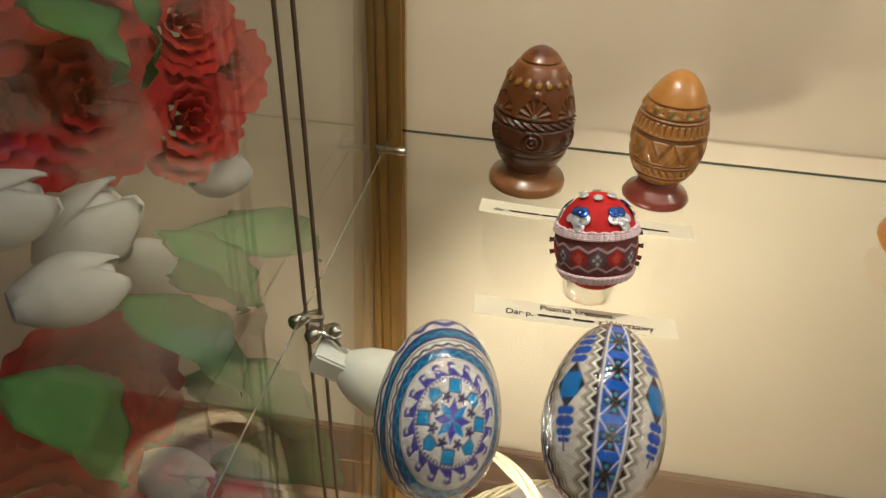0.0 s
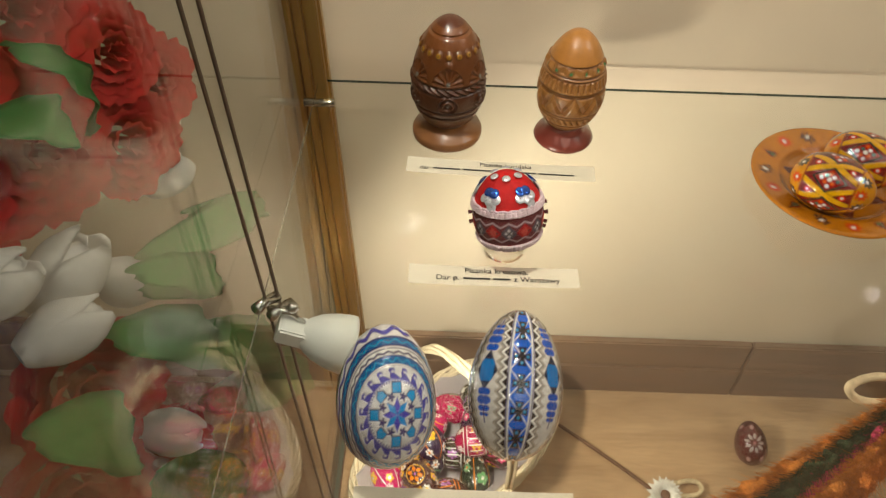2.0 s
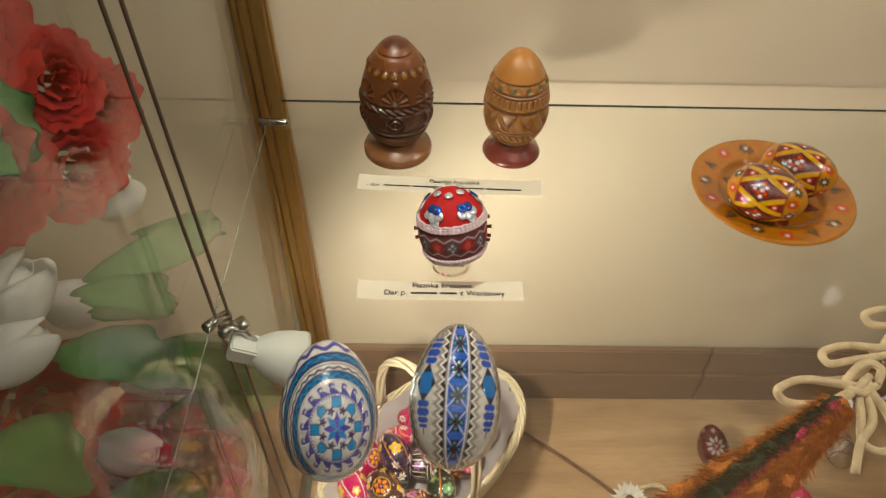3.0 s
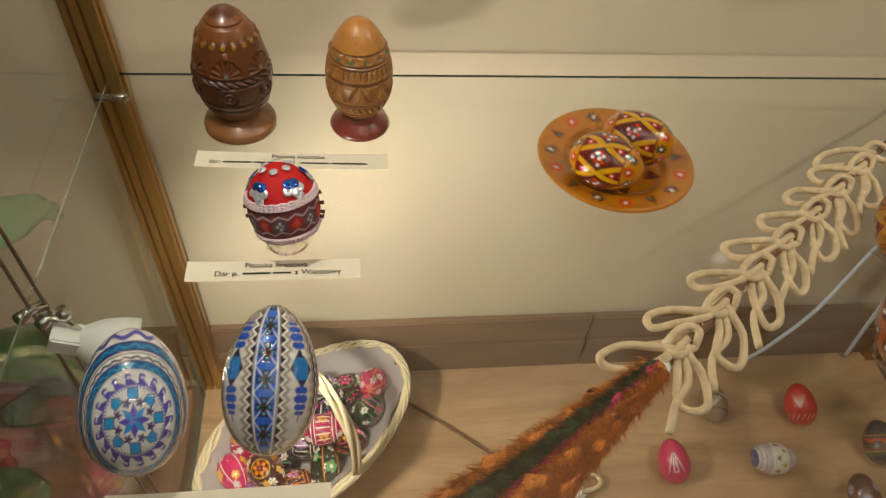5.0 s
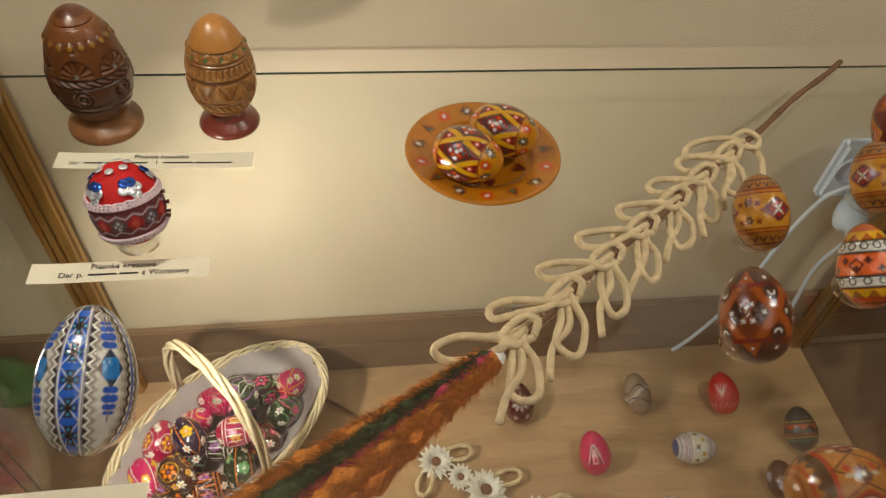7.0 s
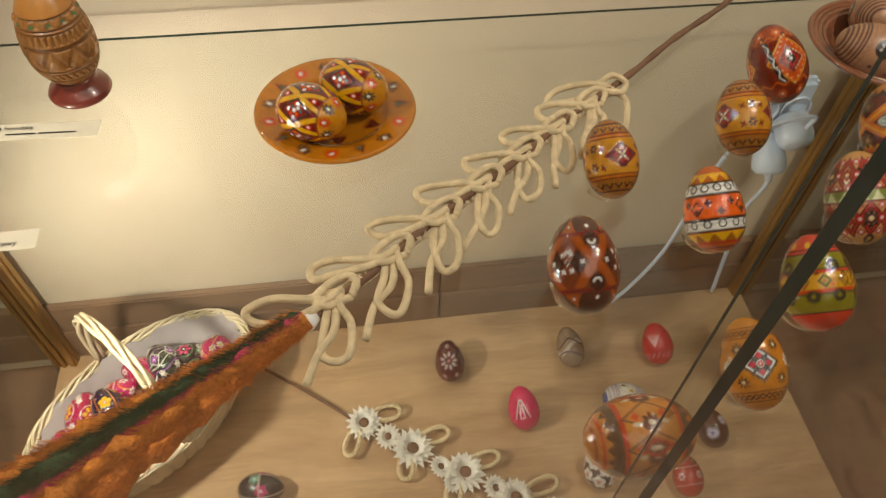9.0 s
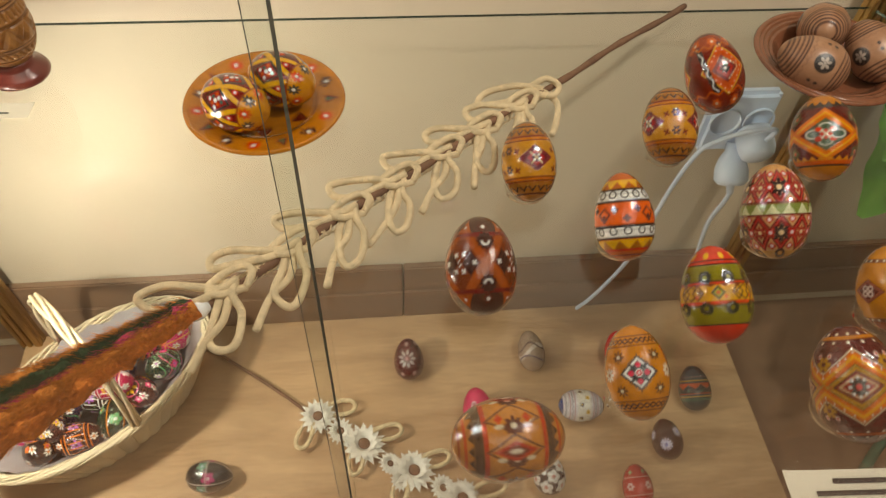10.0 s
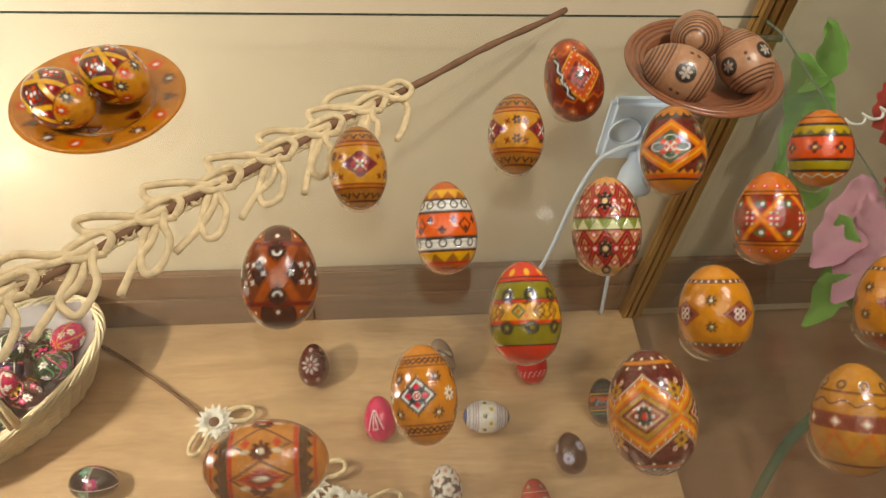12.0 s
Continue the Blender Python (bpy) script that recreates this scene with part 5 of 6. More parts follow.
la = paper_label(0.803, 0.125, 0.116, 0.020, -3.0, "cream paper strip with a line of print, before the orange eggs")
bar(-0.03, 0.03, 0.003, 0.003, la, 0.0010)
bar(-0.042, 0.04, -0.004, 0.003, la, 0.0010)


# ---- the Easter palm on the shelf ----


def cord_loop(base, out, across, size, width, lift, radius, parent, name="cord_loop"):
    """A teardrop of thick cord from base, in the direction out."""
    out, across = Vector(out).normalized(), Vector(across).normalized()
    pts = []
    for k in range(15):
        a = k / 14 * 2 * math.pi
        along = size * (0.5 - 0.5 * math.cos(a)) * 1.0
        side = width * math.sin(a) * (0.35 + 0.65 * (0.5 - 0.5 * math.cos(a)))
        pts.append(Vector(base) + out * along + across * side + Vector((0, 0, lift * math.sin(a / 2) + 0.002 * math.sin(a))))
    line = smooth_line(pts, 4)
    n = len(line)
    rr = [radius * (1 + 0.09 * math.sin(i * 1.9) + 0.05 * math.sin(i * 0.7)) for i in range(n)]
    part(name, tube(line, rr, 8), M_CORD, parent)


def easter_palm():
    t = thing("easter_palm", None, "cream cord loops on a brown twig with a feathery orange tassel", "easter palm")
    z = SHELF + 0.012
    a, b = Vector((0.404, 0.262, z + 0.006)), Vector((0.833, 0.604, SHELF + 0.006))
    d = (b - a).normalized()
    side = Vector((d.y, -d.x, 0))
    stem = [a + (b - a) * k / 24 + side * 0.0012 * math.sin(k * 0.9) + Vector((0, 0, 0.004 * math.sin(k / 24 * math.pi))) for k in range(25)]
    part("twig", tube(smooth_line(stem, 3), [0.0029 + 0.0003 * math.sin(k * 1.1) for k in range(73)], 10), M_STEM, t)
    rnd = random.Random(5)
    r_ = 0.0027
    knots = [0.035, 0.125, 0.215, 0.30, 0.385, 0.465, 0.545]
    up = Vector((0, 0, 1))
    for i, s in enumerate(knots):
        p = a + (b - a) * s
        sc = 0.82 - 0.14 * i / 6

        def cord(points, name):
            line = smooth_line(points, 6)
            n = len(line)
            part(name, tube(line, [r_ * (1 + 0.025 * math.sin(k * 2.3) + 0.03 * math.sin(k * 0.4)) for k in range(n)], 8), M_CORD, t)

        def at(x, y, h):
            j = 0.0022
            return p + Vector((x * sc + rnd.uniform(-j, j), y * sc + rnd.uniform(-j, j), h + rnd.uniform(-0.0015, 0.0015)))
        # a long loop to the side, drawn through the knot, and its tail
        cord([p + up * 0.005, at(-0.022, 0.000, 0.007), at(-0.046, 0.003, 0.006), at(-0.060, -0.002, 0.003), at(-0.057, -0.011, 0.000), at(-0.038, -0.012, 0.002), at(-0.014, -0.006, 0.006), p + d * 0.012 + up * 0.006], "cord_loop")
        cord([p + up * 0.003, at(-0.020, -0.012, 0.001), at(-0.040, -0.024, -0.003), at(-0.062 - rnd.uniform(0, 0.012), -0.028 + rnd.uniform(-0.008, 0.006), -0.007)], "cord_tail")
        # a hanging loop across the twig, and its tail
        cord([p + d * 0.010 + up * 0.004, at(0.010, -0.008, 0.003), at(0.017, -0.022, 0.000), at(0.012, -0.042, -0.004), at(0.000, -0.050, -0.006), at(-0.007, -0.038, -0.004), at(-0.002, -0.016, 0.001), p + up * 0.003], "cord_loop")
        cord([p + d * 0.006 + up * 0.003, at(0.002, -0.022, 0.000), at(-0.010, -0.040, -0.005), at(-0.020 + rnd.uniform(-0.008, 0.008), -0.058 - rnd.uniform(0, 0.014), -0.008)], "cord_tail")
        # the small ring of the knot on top
        c = p + d * 0.014
        cord([c + side * 0.006 + up * 0.002, c + d * 0.008 + side * 0.002 + up * 0.007, c + d * 0.006 - side * 0.006 + up * 0.007, c - d * 0.006 - side * 0.008 + up * 0.007, c - d * 0.020 - side * 0.006 + up * 0.006, c - d * 0.018 + side * 0.003 + up * 0.006, c + side * 0.006 + up * 0.001], "cord_knot")
        bm = bmesh.new()
        for k in range(7):
            c = p + d * (0.022 + k * 0.0031)
            tube([c + 0.0038 * (math.cos(x) * side + math.sin(x) * up) + d * 0.004 * math.sin(x + k) for x in [j * math.pi / 6 for j in range(12)]], 0.0006, 5, bm, True)
        part("twine", bm, M_CORD, t, "thin pale binding twine")
    p = a + (b - a) * 0.605
    for pts in ([(0, 0, 0.006), (-0.022, 0.004, 0.007), (-0.048, 0.000, 0.004), (-0.055, -0.010, 0.000), (-0.03, -0.010, 0.002), (-0.004, -0.002, 0.005)], [(0, 0, 0.004), (0.010, -0.014, 0.002), (0.006, -0.034, -0.002), (0.0, -0.046, -0.004)], [(-0.010, 0.004, 0.006), (0.004, 0.010, 0.009), (0.014, 0.002, 0.007), (0.006, -0.010, 0.007), (-0.010, -0.006, 0.007)]):
        line = smooth_line([p + Vector(q) for q in pts], 6)
        part("cord_loop", tube(line, [r_ * (1 + 0.025 * math.sin(k * 2.3)) for k in range(len(line))], 8), M_CORD, t)
    # the tassel: bundles of loose strands
    tip = Vector((0.250, 0.150, z + 0.012))
    ax = (tip - a).normalized()
    sd = Vector((ax.y, -ax.x, 0))
    bands = [(-0.86, -0.50, (0.74, 0.25, 0.035), "orange_tuft"), (-0.54, -0.12, (0.040, 0.075, 0.028), "green_tuft"), (-0.15, 0.02, (0.66, 0.06, 0.14), "pink_tuft"), (0.00, 0.46, (0.74, 0.25, 0.035), "orange_tuft"), (0.40, 0.86, (0.70, 0.21, 0.028), "orange_tuft")]
    length = (tip - a).length + 0.03

    def spread(u):
        return 0.008 + 0.024 * min(1, u * 1.3)
    for lo, hi, colour, nm in bands:
        mat = solid(nm, colour, 0.95, scale=420, vary=0.5, bump=1.0, dist=0.004)
        mid, half = (lo + hi) / 2, (hi - lo) / 2
        line = [a + ax * length * k / 40 - sd * spread(k / 40) * mid + Vector((0, 0, -0.002 + 0.008 * math.sqrt(1 - mid * mid))) for k in range(41)]
        bm = tube(line, [max(0.0025, spread(k / 40) * half * (1.0 + 0.16 * math.sin(k * 1.1 + mid * 9))) for k in range(41)], 14)
        for v in bm.verts:
            n1 = noise.noise(v.co * 150) * 0.0036 + noise.noise(v.co * 420) * 0.0022
            v.co += sd * n1 + Vector((0, 0, n1))
        for k in range(4200):
            u = rnd.random()
            f = lo + (hi - lo) * rnd.random()
            g = (f - mid) / half
            hgt = spread(u) * half * math.sqrt(max(0, 1 - g * g))
            p0 = a + ax * length * u - sd * spread(u) * f + Vector((0, 0, -0.002 + 0.008 * math.sqrt(1 - mid * mid) + hgt * 0.9))
            dr = (ax - sd * (f * 0.25 + rnd.uniform(-0.7, 0.7)) + Vector((0, 0, rnd.uniform(-0.1, 0.55)))).normalized()
            ln = rnd.uniform(0.003, 0.009)
            bend = sd * rnd.uniform(-0.002, 0.002)
            tube([p0, p0 + dr * ln * 0.5 + bend, p0 + dr * ln + bend * 2], [0.0002, 0.00018, 0.00006], 3, bm)
        part(nm, bm, mat, t)
    part("cotton_wrap", tube([a - ax * 0.008, a - ax * 0.002, a + ax * 0.004], [0.004, 0.0065, 0.006], 14), M_WHITE, t, "white cotton wrap")


easter_palm()

# ---- the showcase floor: basket, small palm, socket ----


def oval(cx, cy, a, b, turn, n, z, wave=0.0, count=0, phase=0):
    c, s = math.cos(turn), math.sin(turn)
    out = []
    for k in range(n):
        t = 2 * math.pi * k / n
        w = wave * (1 if ((k * count // n) + phase) % 2 else -1) if count else 0
        w = wave * math.cos(count * t / 2 + phase * math.pi) if count else 0
        x, y = (a + w) * math.cos(t), (b + w) * math.sin(t)
        out.append(Vector((cx + c * x - s * y, cy + s * x + c * y, z)))
    return out


def wicker_basket():
    cx, cy, turn = 0.150, 0.483, radians(43)
    t = thing("wicker_basket", None, "oval pale wicker basket with a tall handle and grey lining", "basket")
    stakes = 44

    def dims(z):
        f = z / 0.090
        return 0.116 + 0.040 * f, 0.058 + 0.030 * f
    rows = 15
    for i in range(rows):
        z = 0.005 + 0.0054 * i
        a, b = dims(z)
        part("wicker_strand", tube(oval(cx, cy, a, b, turn, 176, z, 0.0036, stakes, i % 2), 0.0025, 6, None, True), M_WICKER, t)
    for k in range(stakes):
        ang = 2 * math.pi * k / stakes
        pts = []
        for j in range(6):
            z = 0.002 + 0.0175 * j
            a, b = dims(z)
            x, y = a * math.cos(ang), b * math.sin(ang)
            pts.append((cx + math.cos(turn) * x - math.sin(turn) * y, cy + math.sin(turn) * x + math.cos(turn) * y, z))
        part("wicker_stake", tube(pts, 0.0020, 6), M_WICKER, t)
    a, b = dims(0.090)
    for ph in range(7):
        pts = []
        for k in range(240):
            u = 2 * math.pi * k / 240
            tw = u * 6 + ph * 2 * math.pi / 7 + 0.7 * math.sin(u * 5 + ph)
            x, y = (a + 0.0048 * math.cos(tw)) * math.cos(u), (b + 0.0048 * math.cos(tw)) * math.sin(u)
            pts.append((cx + math.cos(turn) * x - math.sin(turn) * y, cy + math.sin(turn) * x + math.cos(turn) * y, 0.091 + 0.0048 * math.sin(tw)))
        part("rim_braid", tube(pts, [0.0020 + 0.0004 * math.sin(k * 0.31 + ph) for k in range(240)], 6, None, True), M_WICKER, t)
    # handle: twisted strips over the short axis
    f0, f1 = [Vector((cx - math.sin(turn) * r, cy + math.cos(turn) * r, 0.090)) for r in (-0.089, 0.089)]
    mid, half = (f0 + f1) / 2, (f1 - f0) / 2
    for ph in range(4):
        pts = []
        for k in range(70):
            u = math.pi * k / 69
            c = mid - half * math.cos(u) + Vector((0, 0, 0.158 * math.sin(u) ** 0.62))
            tw = u * 2.6 + ph * math.pi / 2 + 0.3 * math.sin(u * 4 + ph)
            n1 = half.normalized() * math.cos(u) * -1 + Vector((0, 0, math.sin(u)))
            n2 = half.normalized().cross(Vector((0, 0, 1)))
            pts.append(c + 0.0024 * math.cos(tw) * n1 + 0.0050 * math.sin(tw) * n2)
        part("handle_strip", tube(pts, [0.0027 + 0.0004 * math.sin(k * 0.4 + ph) for k in range(70)], 6), M_WICKER, t)
    # lining: a crumpled cloth bowl
    bm = bmesh.new()
    rings = []
    for j in range(9):
        f = j / 8
        z = 0.024 + 0.070 * f ** 1.6
        a, b = dims(z)
        ring = []
        for k in range(72):
            u = 2 * math.pi * k / 72
            cr = 0.0025 * math.sin(k * 2.1 + j) + 0.002 * math.sin(k * 0.9 - j * 1.7)
            r = (0.25 + 0.75 * f ** 0.45)
            x, y = (a - 0.008 + cr) * r * math.cos(u), (b - 0.008 + cr) * r * math.sin(u)
            ring.append(bm.verts.new((cx + math.cos(turn) * x - math.sin(turn) * y, cy + math.sin(turn) * x + math.cos(turn) * y, z + cr)))
        rings.append(ring)
    for r0, r1 in zip(rings, rings[1:]):
        for k in range(72):
            bm.faces.new((r0[k], r0[(k + 1) % 72], r1[(k + 1) % 72], r1[k]))
    bm.faces.new(rings[0][::-1])
    part("lining", bm, M_CLOTH, t, "grey cloth lining")
    part("base_mat", tube(oval(cx, cy, 0.08, 0.03, turn, 60, 0.006), 0.004, 6, None, True), M_WICKER, t)
    rnd = random.Random(11)
    spots = [(-0.098, -0.018), (-0.098, 0.026), (-0.058, -0.040), (-0.056, 0.006), (-0.060, 0.050), (-0.014, -0.046), (-0.012, -0.002), (-0.016, 0.042), (0.030, -0.040), (0.032, 0.004), (0.028, 0.048), (0.074, -0.030), (0.076, 0.014), (0.108, -0.006)]
    for i, (x, y) in enumerate(spots):
        px, py = cx + math.cos(turn) * x - math.sin(turn) * y, cy + math.sin(turn) * x + math.cos(turn) * y
        m = Matrix.Translation((px, py, 0.070 + rnd.uniform(-0.004, 0.008))) @ pose(0, 0, 0, 0, 0, rnd.uniform(0, 360)) @ pose(0, 0, 0, rnd.uniform(-95, -50)) @ pose(0, 0, 0, 0, 0, rnd.uniform(0, 360))
        painted_egg((basket_paint(i), 0.041, 0.056, m), "lacquered dark and pink flowered egg in the wicker basket", "eggs in the basket", nu=96, nv=72)
    for i, (x, y) in enumerate([(-0.075, -0.010), (-0.035, 0.022), (0.010, -0.020), (0.050, 0.022)]):
        px, py = cx + math.cos(turn) * x - math.sin(turn) * y, cy + math.sin(turn) * x + math.cos(turn) * y
        m = Matrix.Translation((px, py, 0.094 + rnd.uniform(0, 0.004))) @ pose(0, 0, 0, 0, 0, rnd.uniform(0, 360)) @ pose(0, 0, 0, -85) @ pose(0, 0, 0, 0, 0, rnd.uniform(0, 360))
        painted_egg((basket_paint(i + 20), 0.041, 0.056, m), "lacquered flowered egg on top of the basket's eggs", "eggs in the basket", nu=96, nv=72)


wicker_basket()

M_PETAL = solid("white_straw_flower", (0.82, 0.79, 0.72), 0.8, scale=200, vary=0.15, bump=0.2)


def straw_flower(p, r, parent, tilt):
    m = Matrix.Translation(p) @ pose(0, 0, 0, *tilt)
    bm = bmesh.new()
    for ring, (rr, up, n) in enumerate(((1.0, 0.1, 16), (0.8, 0.45, 14), (0.55, 0.75, 11))):
        for k in range(n):
            a = 2 * math.pi * (k + 0.5 * ring) / n
            d, s = Vector((math.cos(a), math.sin(a), 0)), Vector((-math.sin(a), math.cos(a), 0))
            w = r * 0.17
            pts = [d * r * 0.18, d * r * 0.6 * rr + s * w + Vector((0, 0, r * up * 0.3)), d * r * rr + Vector((0, 0, r * up * 0.62)), d * r * 0.6 * rr - s * w + Vector((0, 0, r * up * 0.3))]
            lo = [bm.verts.new(m @ q) for q in pts]
            hi = [bm.verts.new(m @ (q + Vector((0, 0, 0.0006)))) for q in pts]
            bm.faces.new(hi)
            bm.faces.new(lo[::-1])
            for j in range(4):
                bm.faces.new((lo[j], lo[(j + 1) % 4], hi[(j + 1) % 4], hi[j]))
    f = part("straw_flower", bm, M_PETAL, parent, "dried white straw flower", False)
    part("flower_heart", lathe([(0, 0.0), (r * 0.30, r * 0.05), (r * 0.22, r * 0.22), (0, r * 0.25)], 14, None, m), M_STEM, f, "brown flower heart")


def small_palm():
    t = thing("small_palm", None, "thin twig with white straw flowers and cord loops", "easter palm")
    pts = [(0.225, 0.600, 0.006), (0.300, 0.548, 0.008), (0.384, 0.483, 0.008), (0.440, 0.432, 0.010), (0.487, 0.402, 0.010), (0.530, 0.368, 0.010), (0.580, 0.336, 0.010), (0.640, 0.300, 0.010), (0.690, 0.265, 0.010)]
    line = smooth_line(pts, 6)
    part("twig", tube(line, 0.0025, 8), M_STEM, t)
    rnd = random.Random(3)
    flowers = [(0.425, 0.450, 0.026), (0.456, 0.426, 0.019), (0.487, 0.404, 0.031), (0.521, 0.374, 0.017), (0.534, 0.352, 0.016), (0.552, 0.362, 0.030), (0.588, 0.336, 0.019), (0.612, 0.320, 0.028), (0.655, 0.292, 0.024)]
    for x, y, r in flowers:
        straw_flower(Vector((x, y, 0.014)), r, t, (rnd.uniform(5, 30), rnd.uniform(-20, 15), rnd.uniform(0, 90)))
    for x, y, ang in ((0.418, 0.455, -1.9), (0.425, 0.458, 0.1), (0.480, 0.415, -1.7), (0.488, 0.415, 0.15), (0.540, 0.37, -1.8), (0.55, 0.37, 0.2), (0.61, 0.325, -1.8), (0.62, 0.325, 0.2)):
        d = (math.cos(ang), math.sin(ang), 0)
        cord_loop((x, y, 0.010), d, (-d[1], d[0], 0), 0.052, 0.013, 0.004, 0.0032, t)


small_palm()


M_SOCKET = solid("bluish_white_plastic", (0.64, 0.74, 0.90), 0.4, vary=0.04, bump=0)


def wall_socket():
    t = thing("wall_socket", pose(0.957, BACK, 0.378), "white double wall socket with plugs and cables", "socket")
    part("cover", box(-0.041, -0.018, -0.046, 0.042, -0.0005, 0.045, 0.006), M_SOCKET, t, smooth=False)
    for dx in (-0.019, 0.022):
        part("socket_rim", lathe([(0.0175, 0.0), (0.0195, 0.0), (0.0195, 0.003), (0.0180, 0.004), (0.0175, 0.0)], 32, None, pose(dx, -0.0178, 0.004, 90)), M_SOCKET, t)
    part("plug", lathe([(0, 0), (0.0195, 0), (0.0215, 0.004), (0.0215, 0.026), (0.0190, 0.034), (0.0140, 0.038), (0, 0.040)], 32, None, pose(0.021, -0.018, -0.010, 112)), M_SOCKET, t)
    part("plug", lathe([(0, 0), (0.0085, 0), (0.0090, 0.010), (0.0160, 0.020), (0.0200, 0.032), (0.0205, 0.046), (0.0160, 0.052), (0.0050, 0.054), (0.0042, 0.064), (0, 0.064)], 32, None, pose(0.004, -0.018, -0.030, 142)), M_SOCKET, t)
    for pts in ([(0.021, -0.050, 0.002), (0.024, -0.052, 0.020), (-0.006, -0.046, 0.012), (-0.034, -0.038, -0.010), (-0.047, -0.032, -0.036), (-0.059, -0.027, -0.107), (-0.076, -0.027, -0.239), (-0.108, -0.026, -0.330), (-0.130, -0.024, -0.372)],
                [(0.004, -0.056, -0.078), (0.006, -0.052, -0.100), (0.012, -0.034, -0.167), (0.028, -0.027, -0.274), (0.042, -0.024, -0.372)]):
        part("cable", tube(smooth_line(pts, 8), 0.0030, 8), M_SOCKET, t)


wall_socket()


# ---- low-voltage wires and the spot lamp ----


def spot_lamp(place=(0, 0, 0), axis=(0.90, 0.03, -0.40), wires=True, power=60.0):
    t = thing("spot_lamp", None, "white spot lamp clamped to two thin vertical wires", "lamp")
    t.location = place
    for dx, dy in ((-0.001, 0.0), (0.006, 0.006)) if wires else ():
        part("wire", tube([(dx + 0.002 - 0.022 * (z - 0.5), 0.345 + dy, z) for z in (0.0, 0.3, 0.6, 0.9, 1.2)], 0.0013, 8), M_WIRE, t)
    for p in ((0.000, 0.345, 0.532), (0.007, 0.351, 0.517)):
        part("clamp", tube([Vector(p) + Vector((-0.004, -0.010, 0.003)), Vector(p) + Vector((0.0, 0, 0)), Vector(p) + Vector((0.006, 0.008, -0.004))], [0.0045, 0.0035, 0.0045], 12), M_STEEL, t)
    part("arm", tube([(0.001, 0.347, 0.522), (0.016, 0.349, 0.514), (0.024, 0.347, 0.502)], 0.0026, 10), M_STEEL, t)
    part("ball_joint", lathe([(0, -0.005), (0.0035, -0.0038), (0.005, 0), (0.0035, 0.0038), (0, 0.005)], 18, None, pose(0.016, 0.351, 0.518)), M_STEEL, t)
    axis = Vector(axis).normalized()
    m = Matrix.Translation((0.010, 0.343, 0.503)) @ axis.to_track_quat("Z", "Y").to_matrix().to_4x4()
    part("neck", box(-0.009, -0.008, -0.006, 0.009, 0.008, 0.016, 0.0015), M_WHITE, t, smooth=False).matrix_local = m
    part("reflector", lathe([(0.009, 0.012), (0.0125, 0.016), (0.0175, 0.024), (0.0210, 0.036), (0.0225, 0.046), (0.0225, 0.049), (0.0212, 0.049), (0.0195, 0.040), (0.015, 0.026), (0.010, 0.020), (0, 0.019)], 40, None, m), M_WHITE, t)
    glow = bpy.data.materials.new("lamp_glow")
    glow.use_nodes = True
    b = glow.node_tree.nodes["Principled BSDF"]
    b.inputs["Emission Color"].default_value, b.inputs["Emission Strength"].default_value = (1.0, 0.92, 0.78, 1), power
    part("bulb", lathe([(0, 0.043), (0.0185, 0.043), (0.0205, 0.0445), (0.0185, 0.0465), (0, 0.048)], 28, None, m), glow, t, "glowing round lamp face")
    for k, (z, w) in enumerate(((0.030, 0.008), (0.034, 0.010), (0.038, 0.009), (0.042, 0.006))):
        r = 0.0190 + (z - 0.028) * 0.25
        a0 = -0.8
        pts = [m @ Vector((r * math.cos(a0 + j * 0.08 * w / 0.01) * 1.012, r * math.sin(a0 + j * 0.08 * w / 0.01) * 1.012, z)) for j in range(6)]
        part("text_bar", tube(pts, 0.0005, 4), M_INK, t)


spot_lamp()
spot_lamp((0.024, 0.001, 0.548), (0.40, 0.50, -0.76), False, 45.0)


# ---- paper flowers beside the showcase ----
M_ROSE = solid("red_crepe_paper", (0.60, 0.026, 0.022), 0.8, scale=120, vary=0.25, bump=0.5)
M_TULIP = solid("white_crepe_paper", (0.76, 0.74, 0.72), 0.75, scale=90, vary=0.08, bump=0.3)
M_LEAF = solid("green_crepe_paper", (0.06, 0.25, 0.065), 0.8, scale=110, vary=0.25, bump=0.5)
M_LIME = solid("bright_green_crepe_paper", (0.22, 0.48, 0.08), 0.8, scale=110, vary=0.25, bump=0.5)
M_PINK = solid("pink_crepe_paper", (0.90, 0.46, 0.62), 0.8, scale=110, vary=0.2, bump=0.5)
M_TEAL = solid("teal_ribbon", (0.16, 0.50, 0.38), 0.5, scale=110, vary=0.2, bump=0.3)


def sheet(rows, mat, name, parent, thick=0.0006, label=""):
    """A thin crumpled sheet from a grid of points."""
    bm = bmesh.new()
    g = [[bm.verts.new(p) for p in row] for row in rows]
    for a, b in zip(g, g[1:]):
        for k in range(len(a) - 1):
            bm.faces.new((a[k], a[k + 1], b[k + 1], b[k]))
    bmesh.ops.solidify(bm, geom=bm.faces[:], thickness=thick)
    return part(name, bm, mat, parent, label)


